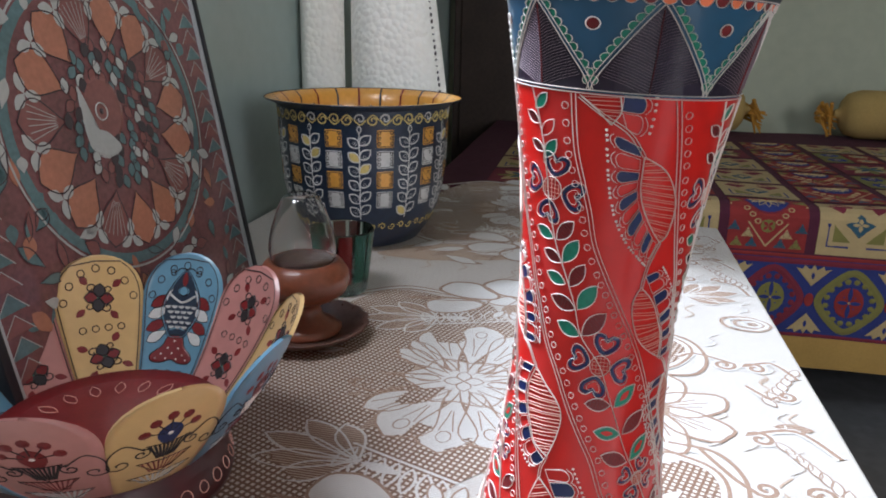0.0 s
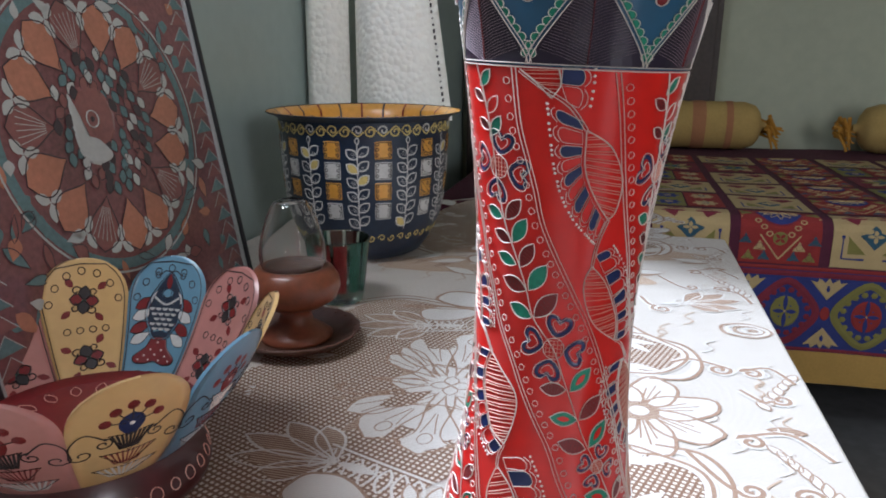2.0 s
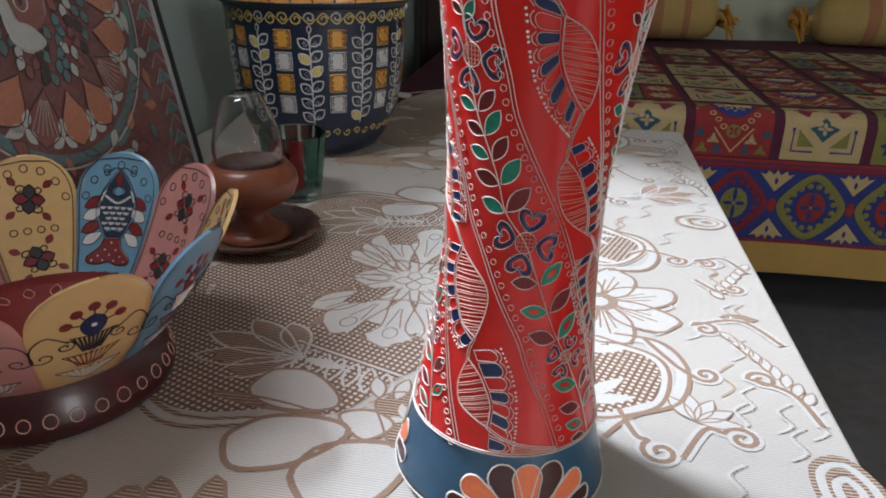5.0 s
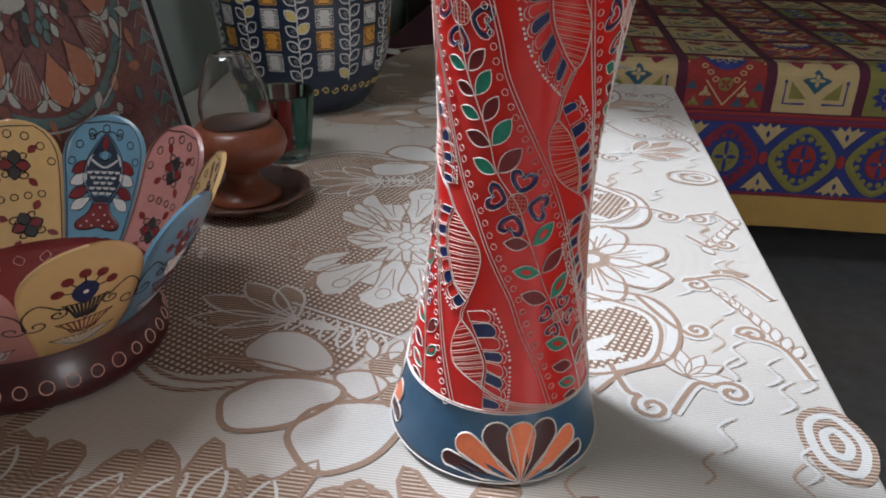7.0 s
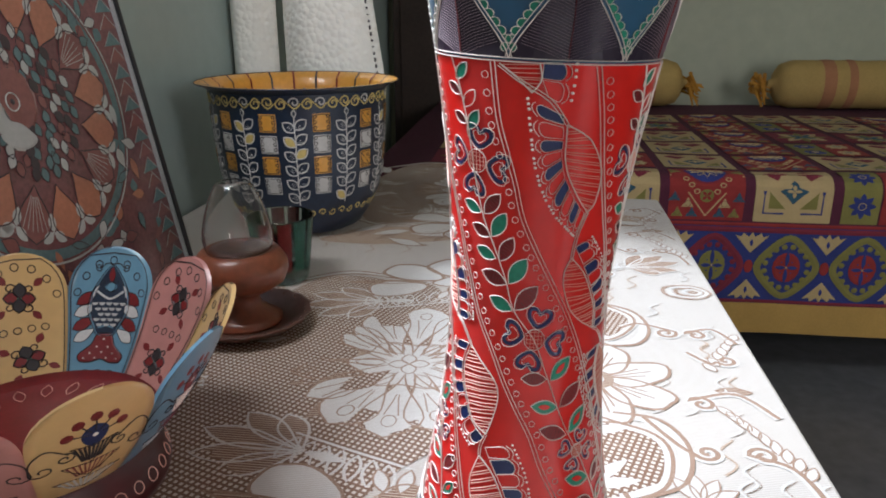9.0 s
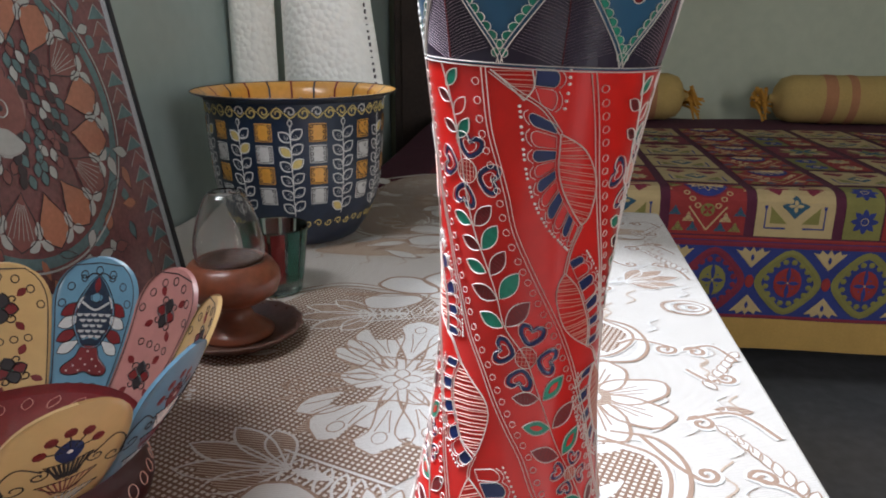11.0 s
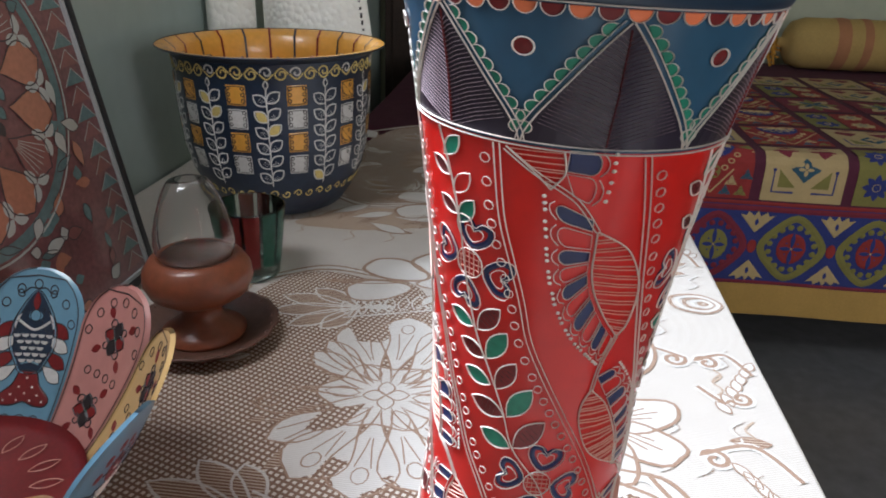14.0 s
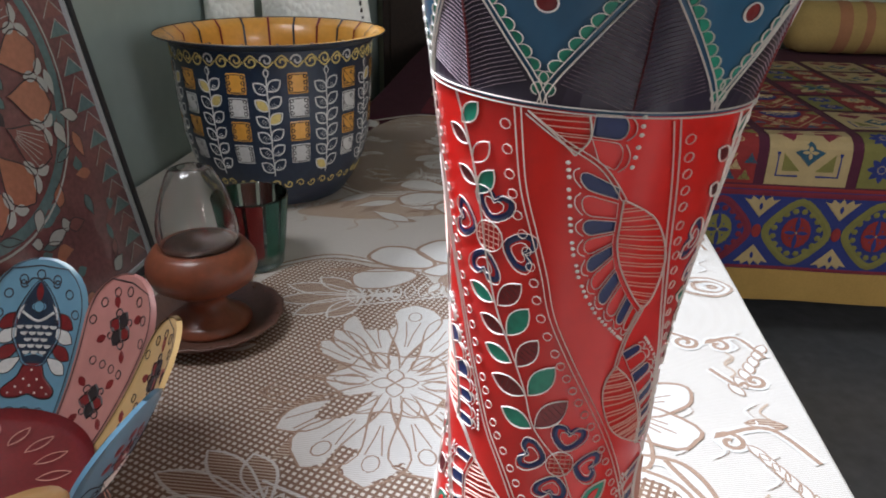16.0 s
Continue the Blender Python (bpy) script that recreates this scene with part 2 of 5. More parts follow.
def petal(c, angle, length, width, n=7, blunt=0.5):
    """A leaf outline from c along an angle in degrees; blunt: where it is widest."""
    a = radians(angle)
    d, s = Vector((math.cos(a), math.sin(a))), Vector((-math.sin(a), math.cos(a)))
    prof = [(k / n, math.sin(math.pi * (k / n) ** (math.log(0.5) / math.log(blunt))) ** 0.85) for k in range(n + 1)]
    out = [Vector(c) + d * length * t + s * width / 2 * w for t, w in prof] + [Vector(c) + d * length * t - s * width / 2 * w for t, w in prof[-2:0:-1]]
    return [(q.x, q.y) for q in out]


def oval(c, rx, ry=None, turn=0.0, n=12):
    ry, a = ry or rx, radians(turn)
    return [(c[0] + rx * math.cos(k * 2 * math.pi / n) * math.cos(a) - ry * math.sin(k * 2 * math.pi / n) * math.sin(a),
             c[1] + rx * math.cos(k * 2 * math.pi / n) * math.sin(a) + ry * math.sin(k * 2 * math.pi / n) * math.cos(a)) for k in range(n)]


def spiral(c, r, start, turns, n=14, sign=1):
    return [(c[0] + r * (1 - 0.8 * k / n) * math.cos(radians(start) + sign * turns * 2 * math.pi * k / n),
             c[1] + r * (1 - 0.8 * k / n) * math.sin(radians(start) + sign * turns * 2 * math.pi * k / n)) for k in range(n + 1)]


class Paint:
    """Paint of one colour, laid in relief on a surface that place(a, b, height) describes."""

    def __init__(self, place):
        self.place, self.v, self.f, self.thin = place, [], [], 1.0

    def fill(self, pts, h=0.0004):
        n, base = len(pts), len(self.v)
        cx, cy = sum(p[0] for p in pts) / n, sum(p[1] for p in pts) / n
        self.v += [self.place(*p, 0.0) for p in pts] + [self.place(cx + (x - cx) * 0.88, cy + (y - cy) * 0.88, h) for x, y in pts]
        self.v += [self.place(cx + (x - cx) * 0.45, cy + (y - cy) * 0.45, h) for x, y in pts] + [self.place(cx, cy, h)]
        for k in range(n):
            j = (k + 1) % n
            for ring in (0, n):
                self.f.append((base + ring + k, base + ring + j, base + ring + n + j, base + ring + n + k))
            self.f.append((base + 2 * n + k, base + 2 * n + j, base + 3 * n))

    def line(self, pts, w, h=0.0007, closed=False):
        n, base = len(pts), len(self.v)
        for k in range(n):
            a, b = (pts[k - 1], pts[(k + 1) % n]) if closed else (pts[max(k - 1, 0)], pts[min(k + 1, n - 1)])
            dx, dy = b[0] - a[0], b[1] - a[1]
            s = w * self.thin / 2 / (math.hypot(dx, dy) or 1)
            x, y = pts[k]
            self.v += [self.place(x - dy * s, y + dx * s, 0.0), self.place(x, y, h), self.place(x + dy * s, y - dx * s, 0.0)]
        for k in range(n if closed else n - 1):
            a, b = base + 3 * k, base + 3 * ((k + 1) % n)
            self.f += [(a, a + 1, b + 1, b), (a + 1, a + 2, b + 2, b + 1)]

    def dot(self, c, r, h=0.0007, n=7):
        base = len(self.v)
        self.v += [self.place(*p, 0.0) for p in oval(c, r, n=n)] + [self.place(*c, h)]
        self.f += [(base + k, base + (k + 1) % n, base + n) for k in range(n)]

    def ring(self, c, r, w, h=0.0007, n=10, ry=None, turn=0.0):
        self.line(oval(c, r, ry, turn, n), w, h, True)


class Kit(dict):
    """Paints by colour for one surface."""

    def __init__(self, place):
        self.place, self.lift, self.thin = place, {}, 1.0

    def __missing__(self, key):
        up = self.lift.get(key, 0.0)
        self[key] = Paint(lambda a, b, h: self.place(a, b, h + up))
        self[key].thin = self.thin
        return self[key]

    def flush(self, parent, names):
        for key, paint in self.items():
            if paint.f:
                tagged(part(names.get(key, key + "_pattern"), (paint.v, paint.f), M[key], parent, smooth=False), kind="stuff")


def interp(profile):
    zs, rs = [z for r, z in profile], [r for r, z in profile]
    return lambda z: float(np.interp(z, zs, rs))


def around(radius, start, reach, clear=0.0):
    """Chart of a surface of revolution: a in metres round it at the radius reach, b upwards."""
    def place(a, b, h):
        t = start + a / reach
        r = radius(b) + h + clear
        return Vector((r * math.cos(t), r * math.sin(t), b))
    return place


# ---- the room ----
TOP = 0.51
WU, BV = -0.535, 3.10


def structure(name, bm, mat, label, category):
    ob = part(name, bm, mat)
    ob.matrix_world = ROOM
    return tagged(ob, label, category, kind="structure")


structure("floor", box(-0.72, -1.6, -0.08, 3.2, 3.4, 0.0), M["floor"], "dark grey polished stone floor with faint veins", "floor")
structure("ceiling", box(-0.72, -1.6, 2.7, 3.2, 3.4, 2.8), M["ceiling"], "plain off-white painted ceiling", "ceiling")
bm = bmesh.new()
for x0, y0, z0, x1, y1, z1 in ((-0.71, -1.6, 0, WU, 3.1, 1.19), (-0.71, -1.6, 2.33, WU, 3.1, 2.7), (-0.71, -1.6, 1.19, WU, -0.18, 2.33), (-0.71, 1.60, 1.19, WU, 3.1, 2.33)):
    bmesh.ops.create_cube(bm, size=1, matrix=Matrix.Translation(((x0 + x1) / 2, (y0 + y1) / 2, (z0 + z1) / 2)) @ Matrix.Diagonal((x1 - x0, y1 - y0, z1 - z0, 1)))
structure("wall_west", bm, M["wall"], "pale green painted wall with a window opening", "wall")
structure("wall_north", box(-0.72, BV, 0, 3.2, BV + 0.2, 2.7), M["wall_back"], "grey-green painted wall behind the bed", "wall")
structure("wall_east", box(3.0, -1.6, 0, 3.2, BV, 2.7), M["wall_back"], "plain grey-green painted wall", "wall")
bm = bmesh.new()
for x0, z0, x1, z1 in ((-0.72, 0, 1.7, 2.7), (2.8, 0, 3.2, 2.7), (1.7, 0, 2.8, 0.75), (1.7, 2.1, 2.8, 2.7)):
    bmesh.ops.create_cube(bm, size=1, matrix=Matrix.Translation(((x0 + x1) / 2, -1.7, (z0 + z1) / 2)) @ Matrix.Diagonal((x1 - x0, 0.2, z1 - z0, 1)))
structure("wall_south", bm, M["wall_back"], "grey-green painted wall with a window opening", "wall")
win = thing("window_1", ROOM @ pose(-0.61, 0.71, 1.19), "painted metal window frame with vertical bars", "window", kind="structure")
for a, b, c, d in ((-0.89, 0, 0.89, 0.03), (-0.89, 1.11, 0.89, 1.14), (-0.89, 0.03, -0.86, 1.11), (0.86, 0.03, 0.89, 1.11), (-0.512, 0.03, -0.488, 1.11)):
    part("window_frame", box(-0.02, a, b, 0.02, c, d, 0.004), M["steel"], win)

# ---- bed ----
BF = 1.70
bed = thing("bed", ROOM @ pose(0, 0, 0), "low wooden bed standing along the back wall", "bed")
part("mattress", box(-0.30, BF + 0.02, 0.27, 2.05, BV - 0.105, 0.488, 0.03), M["bs_ground"], bed, "thick cotton mattress")
part("bed_frame", box(-0.28, BF + 0.06, 0.17, 2.03, BV - 0.115, 0.268, 0.01), M["darkwood"], bed)
for x in (-0.24, 1.95):
    for y in (BF + 0.10, BV - 0.20):
        part("leg", box(x, y, 0.0, x + 0.07, y + 0.07, 0.169, 0.006), M["darkwood"], bed)


def spread(a, b, h):
    """Chart of the bedspread: a along the bed, b back over the top from its front edge, or down the front."""
    r = 0.035
    wave = 0.003 * math.sin(a * 17 + b * 9) + 0.004 * math.sin(a * 7.3 + 1)
    if b > r:
        return Vector((a, BF + b, 0.497 + h + 0.4 * wave))
    if b < -r:
        return Vector((a, BF - h + wave * min(1, (-b - r) * 5), 0.497 + b))
    t = (b + r) / (2 * r) * math.pi / 2
    return Vector((a, BF + r - (r + h) * math.cos(t), 0.497 - r + (r + h) * math.sin(t)))


cover = thing("bedspread", ROOM @ pose(0, 0, 0), "patchwork-print cotton bedspread in wine, indigo and cream with a mustard hem", "bedspread")
rows_b = [-0.305 + k * 0.005 for k in range(62)] + [0.02 + k * 0.04 for k in range(35)]
cols_a = [-0.31 + k * 0.03 for k in range(80)]


def sheet(b0, b1, h):
    bs = [b0] + [b for b in rows_b if b0 < b < b1] + [b1]
    n = len(cols_a)
    v = [spread(a, b, h) for b in bs for a in cols_a]
    f = [(i * n + k, i * n + k + 1, (i + 1) * n + k + 1, (i + 1) * n + k) for i in range(len(bs) - 1) for k in range(n - 1)]
    return v, f


part("cloth", sheet(-0.105, 1.295, 0), M["bs_ground"], cover, smooth=True)
part("border", sheet(-0.297, -0.105, 0), M["bs_blue"], cover, "indigo border band", smooth=True)
part("hem", sheet(-0.372, -0.297, 0), M["bs_yellow"], cover, "plain mustard-yellow hem", smooth=True)
kit = Kit(lambda a, b, h: spread(a, b, h + 0.0012))
P0, PITCH = 0.375, 0.186


def rect(x0, y0, x1, y1):
    return [(x0 + (x1 - x0) * k / 5, y0) for k in range(5)] + [(x1, y0 + (y1 - y0) * k / 5) for k in range(5)] + [(x1 - (x1 - x0) * k / 5, y1) for k in range(5)] + [(x0, y1 - (y1 - y0) * k / 5) for k in range(5)]


def grid_fill(key, x0, y0, x1, y1, h=0.0004, n=8):
    p = kit[key]
    base = len(p.v)
    p.v += [p.place(x0 + (x1 - x0) * i / n, y0 + (y1 - y0) * j / n, h) for j in range(n + 1) for i in range(n + 1)]
    p.f += [(base + j * (n + 1) + i, base + j * (n + 1) + i + 1, base + (j + 1) * (n + 1) + i + 1, base + (j + 1) * (n + 1) + i) for j in range(n) for i in range(n)]


def cell(x, y, style, s=0.164):
    cx, cy = x + s / 2, y + s / 2
    if style == 0:
        grid_fill("bs_cream", x, y, x + s, y + s)
        for sx in (-1, 1):
            kit["bs_blue"].line([(cx + sx * 0.062, cy - 0.01), (cx + sx * 0.062, cy - 0.062), (cx + sx * 0.018, cy - 0.062)], 0.007, 0.0012)
            kit["bs_olive"].fill([(cx + sx * 0.052, cy - 0.012), (cx + sx * 0.052, cy - 0.052), (cx + sx * 0.014, cy - 0.052)], 0.001)
            kit["bs_wine"].fill([(cx + sx * 0.010, cy + 0.050), (cx + sx * 0.035, cy + 0.018), (cx + sx * 0.066, cy + 0.045), (cx + sx * 0.055, cy + 0.060)], 0.001)
            kit["bs_wine"].fill([(cx + sx * 0.010, cy + 0.068), (cx + sx * 0.055, cy + 0.070), (cx + sx * 0.030, cy + 0.078)], 0.001)
        kit["bs_teal"].fill([(cx, cy - 0.042), (cx + 0.030, cy - 0.010), (cx, cy + 0.022), (cx - 0.030, cy - 0.010)], 0.0011)
        for k in range(4):
            kit["bs_cream"].fill(petal((cx, cy - 0.010), 90 * k, 0.017, 0.009), 0.002)
    elif style == 1:
        grid_fill("bs_red", x, y, x + s, y + s)
        for sx in (-1, 1):
            kit["bs_cream"].line([(cx, cy - 0.072), (cx + sx * 0.040, cy - 0.020), (cx + sx * 0.080, cy + 0.034)], 0.005, 0.0012)
            for i, (a, b) in enumerate(((0.030, -0.066), (0.062, -0.066), (0.070, -0.030), (0.040, -0.044))):
                kit[("bs_teal", "bs_olive", "bs_teal", "bs_cream")[i]].fill([(cx + sx * a - 0.014, cy + b - 0.009), (cx + sx * a + 0.014, cy + b - 0.009), (cx + sx * a, cy + b + 0.014)], 0.0012)
                kit["bs_wine"].ring((cx + sx * a, cy + b), 0.007, 0.004, 0.0016, 8)
            kit["bs_olive"].fill([(cx + sx * 0.080, cy + 0.040), (cx + sx * 0.080, cy + 0.078), (cx + sx * 0.054, cy + 0.060)], 0.0012)
            for k in range(3):
                kit["bs_cream"].ring((cx + sx * (0.046 - 0.012 * k), cy + 0.020 - 0.018 * k), 0.006, 0.0035, 0.0015, 8)
        half = [(cx + 0.048 * math.cos(math.pi + math.pi * k / 12), cy + 0.070 + 0.062 * math.sin(math.pi + math.pi * k / 12)) for k in range(13)]
        kit["bs_blue"].fill(half, 0.0011)
        kit["bs_wine"].line(half, 0.006, 0.0014, True)
        for k in range(7):
            kit["bs_cream"].line(petal((cx, cy + 0.066), 180 + 30 * k, 0.040, 0.012), 0.0035, 0.002, True)
        kit["bs_olive"].fill(oval((cx, cy - 0.026), 0.016), 0.0012)
        for k in range(4):
            kit["bs_red"].fill(petal((cx, cy - 0.026), 45 + 90 * k, 0.014, 0.007), 0.002)
    elif style == 2:
        grid_fill("bs_olive", x, y, x + s / 2 - 0.004, y + s)
        grid_fill("bs_red", x + s / 2, y, x + s, y + s)
        for q, key, key2 in ((x + s / 4, "bs_blue", "bs_cream"), (x + 3 * s / 4, "bs_cream", "bs_teal")):
            for yy in (y + s / 4, y + 3 * s / 4):
                for k in range(8):
                    kit[key].fill(petal((q, yy), 45 * k, 0.030, 0.014), 0.0012)
                kit[key2].ring((q, yy), 0.008, 0.004, 0.002)
    else:
        grid_fill("bs_wine", x, y, x + s, y + s)
        for k in range(4):
            kit["bs_cream"].fill(petal((cx, cy), 45 + 90 * k, 0.075, 0.034), 0.001)
            kit["bs_olive"].fill(petal((cx, cy), 90 * k, 0.070, 0.024), 0.001)
            kit["bs_teal"].fill(petal((cx, cy), 45 + 90 * k, 0.045, 0.016), 0.0018)


order = [3, 0, 1, 0, 2, 1, 0, 3, 1, 0, 2, 1]
for i in range(-3, 9):
    for j in range(0, 6):
        cell(P0 + i * PITCH + 0.006, -0.100 + j * PITCH, (0 if (i % 2) else (1 if i < 1 or i > 3 else 2)) if j == 0 else order[(i * 5 + j * 3) % 12])
kit["bs_red"].line([(a, -0.108) for a in cols_a], 0.008, 0.001)
kit["bs_wine"].line([(a, -0.120) for a in cols_a], 0.012, 0.0008)
kit["bs_wine"].line([(a, -0.292) for a in cols_a], 0.008, 0.0008)
for i in range(-5, 10):
    cx, cy = 0.490 + i * 0.1645, -0.207
    diamond = [(cx, cy - 0.078), (cx + 0.072, cy), (cx, cy + 0.078), (cx - 0.072, cy)]
    even = i % 2 == 0
    ring = [(cx + (x - cx) * q, cy + (y - cy) * q) for q in (1,) for x, y in diamond]
    first = even and i < 1
    soft = curve([(cx, cy - 0.070), (cx + 0.040, cy - 0.040), (cx + 0.064, cy), (cx + 0.040, cy + 0.040), (cx, cy + 0.070), (cx - 0.040, cy + 0.040), (cx - 0.064, cy), (cx - 0.040, cy - 0.040)], 4, True)
    kit["bs_wine" if first else "bs_olive"].line(soft, 0.016, 0.001, True)
    for k in range(16):
        a = math.pi * k / 8 + 0.2
        kit["bs_wine" if first else "bs_olive"].dot((cx + 0.047 * math.cos(a), cy + 0.050 * math.sin(a)), 0.007, 0.0012, 6)
    kit["bs_olive" if first else "bs_red"].fill(oval((cx, cy), 0.030, 0.036, 0, 16), 0.001)
    for k in range(4):
        kit["bs_blue"].fill(petal((cx, cy), 90 * k, 0.026 if k % 2 == 0 else 0.040, 0.010), 0.002)
        kit["bs_blue"].dot((cx + 0.016 * math.cos(math.pi / 4 + k * math.pi / 2), cy + 0.018 * math.sin(math.pi / 4 + k * math.pi / 2)), 0.004, 0.002, 6)
    kit["bs_cream"].dot((cx, cy), 0.004, 0.0035)
    for sy in (-1, 1):
        bx, by = cx + 0.082, cy + sy * 0.070
        crown = [(-0.040, 0.000), (-0.027, 0.007), (-0.021, -0.006), (-0.010, 0.008), (0.0, -0.008), (0.010, 0.008), (0.021, -0.006), (0.027, 0.007), (0.040, 0.000), (0.017, 0.024), (0.0, 0.042), (-0.017, 0.024)]
        kit["bs_cream"].fill([(bx + 0.92 * x, by + sy * 0.004 - sy * y) for x, y in crown], 0.001)
        kit["bs_blue"].fill(petal((bx, by - sy * 0.004), -sy * 90, 0.018, 0.008), 0.0022)
    kit["bs_red"].fill(oval((cx + 0.082, cy), 0.010, 0.016), 0.001)
kit.flush(cover, {"bs_wine": "wine_print", "bs_red": "red_print", "bs_blue": "indigo_print", "bs_teal": "teal_print", "bs_cream": "cream_print", "bs_olive": "olive_print"})


def bolster(u0, u1, v, r, label, bands):
    ob = thing("bolster", ROOM @ pose(u0, v, 0.503 + r, 0, 90, 0), label, "bolster", "bolsters on the bed")
    n = u1 - u0
    prof = [(0.012, -0.03), (0.02, -0.012), (0.05, -0.004), (r * 0.85, 0.012), (r, 0.05)]
    prof += [(r * (1 + 0.01 * math.sin(9 * k)), 0.05 + (n - 0.10) * k / 10) for k in range(1, 10)]
    prof += [(r, n - 0.05), (r * 0.85, n - 0.012), (0.05, n + 0.004), (0.02, n + 0.012), (0.012, n + 0.03)]
    part("cushion", lathe(prof, 40), M["bol_a"], ob, smooth=True)
    for a, b in bands:
        part("stripe", lathe([(r + 0.0015, a * n), (r + 0.003, (a + b) / 2 * n), (r + 0.0015, b * n)], 40), M["bol_b"], ob, "orange-red woven stripe", True)
    for s, z in ((-1, -0.03), (1, n + 0.03)):
        bmt = bmesh.new()
        for k in range(16):
            bmesh.ops.create_cone(bmt, segments=6, radius1=0.007, radius2=0.003, depth=0.075, cap_ends=True,
                                  matrix=Matrix.Translation((0.028 * math.cos(k * 0.7) + 0.02, 0.024 * math.sin(k * 1.1), z + s * (0.02 + 0.008 * math.sin(k * 2.3)))) @ pose(0, 0, 0, 30 * math.sin(k), 40 + 35 * math.cos(k * 1.3), 0))
        part("tassel", bmt, M["tassel"], ob, "orange cotton thread tassel")
    return ob


bolster(0.02, 0.60, 2.90, 0.085, "yellow striped cotton bolster with a tassel end", ((0.10, 0.2), (0.34, 0.44), (0.6, 0.68), (0.8, 0.84)))
bolster(0.945, 1.65, 2.90, 0.085, "mustard yellow bolster with orange stripes", ((0.2, 0.26), (0.32, 0.36), (0.6, 0.66)))

cup = thing("wardrobe", ROOM @ pose(0, 0, 0), "tall dark brown wooden wardrobe behind the bed", "wardrobe")
part("body", box(-0.50, BV - 0.09, 0.0, 0.46, BV - 0.004, 2.1, 0.006), M["darkwood"], cup)
for x in (-0.47, 0.0):
    part("door", box(x, BV - 0.101, 0.10, x + 0.44, BV - 0.0905, 2.06, 0.005), M["darkwood"], cup)

# ---- curtain ----
for name, u0, u1, t0, t1 in (("curtain", -0.533, -0.440, -0.530, -0.438), ("curtain", -0.424, -0.216, -0.424, -0.300)):
    v, f, n, m2 = [], [], 28, 20
    ob = thing(name, ROOM @ pose(0, 1.50, 0), "white pebble-textured curtain panel with a dark stitched edge" if u1 > -0.3 else "narrow white pebble-textured curtain panel", "curtain", "curtain panels")
    for back in (0, 1):
        for j in range(m2 + 1):
            z = 0.705 + 1.545 * j / m2
            q = min(1, (z - 0.66) / 0.59)
            a0, a1 = u0 + (t0 - u0) * q, u1 + (t1 - u1) * q
            for i in range(n + 1):
                s = i / n
                v.append((a0 + (a1 - a0) * s, -0.05 * math.sin(s * math.pi) - 0.006 * math.sin(s * 9) + 0.006 * back, z))
    st = (n + 1) * (m2 + 1)
    for back in (0, 1):
        for j in range(m2):
            for i in range(n):
                a = back * st + j * (n + 1) + i
                f.append((a, a + 1, a + n + 2, a + n + 1))
    part("panel", (v, f), M["pebble"], ob, smooth=True)
    if u1 > -0.3:
        bms = bmesh.new()
        for k in range(57):
            z = 0.710 + k * 0.012
            q = min(1, (z - 0.66) / 0.59)
            x = u1 + (t1 - u1) * q - 0.010
            bmesh.ops.create_cube(bms, size=1, matrix=Matrix.Translation((x, -0.014, z)) @ Matrix.Diagonal((0.003, 0.004, 0.005 + 0.003 * math.sin(k * 5), 1)))
        part("edge_stitching", bms, M["ink"], ob, "black stitched edging")

# ---- table ----
TU0, TU1, TV0, TV1 = -0.528, 0.305, -0.45, 1.42
table = thing("table", ROOM @ pose(0, 0, 0), "long low wooden table standing against the wall", "table")
part("tabletop", box(TU0 + 0.008, TV0 + 0.01, 0.478, TU1 - 0.008, TV1 - 0.01, 0.5075, 0.004), M["wood"], table)
for x in (TU0 + 0.05, TU1 - 0.11):
    for y in (TV0 + 0.05, TV1 - 0.11):
        part("leg", box(x, y, 0, x + 0.055, y + 0.055, 0.477, 0.004), M["wood"], table)

cloth = thing("tablecloth", ROOM @ pose(0, 0, 0), "cream jacquard lace tablecloth with tan floral weave on the table", "tablecloth")


def drape(u, v):
    """Height and place of the cloth over the table and its edges."""
    du = max(0.0, u - TU1)
    dv = max(0.0, v - TV1)
    z = TOP - 0.0005 + 0.0006 * math.sin(u * 31) * math.sin(v * 23)
    r = 0.006
    if du > 0:
        return (TU1 + min(du, r) * 0.8 + 0.004 * math.sin(v * 20) * min(1, du * 8), min(v, TV1), z - max(0, du - 0.003))
    if dv > 0:
        return (u, TV1 + min(dv, r) * 0.8 + 0.004 * math.sin(u * 20) * min(1, dv * 8), z - max(0, dv - 0.003))
    return (u, v, z)


us = [TU0 + (TU1 - TU0) * k / 60 for k in range(61)] + [TU1 + 0.003, TU1 + 0.006, TU1 + 0.012] + [TU1 + 0.03 * k for k in range(1, 6)]
vs = [TV0 + (TV1 - TV0) * k / 120 for k in range(121)] + [TV1 + 0.003, TV1 + 0.006, TV1 + 0.012] + [TV1 + 0.03 * k for k in range(1, 6)]
part("weave", ([drape(a, b) for b in vs for a in us], [(j * len(us) + i, j * len(us) + i + 1, (j + 1) * len(us) + i + 1, (j + 1) * len(us) + i) for j in range(len(vs) - 1) for i in range(len(us) - 1)]), M["cloth"], cloth, smooth=True)


# woven pattern of the tablecloth
kit = Kit(lambda a, b, h: Vector((a, b, TOP + 0.0006 * math.sin(a * 31) * math.sin(b * 23) + h)))
kit.lift = {"beige": 0.00003, "mesh": 0.00008, "brown": 0.00014, "rib": 0.00022, "tan": 0.00030}
rng = random.Random(5)


def flat(key, pts, h=0.0001):
    kit[key].fill(pts, h)


def outline(pts, w=0.0030, key="tan", closed=True):
    kit[key].line(pts, w, 0.0001, closed)


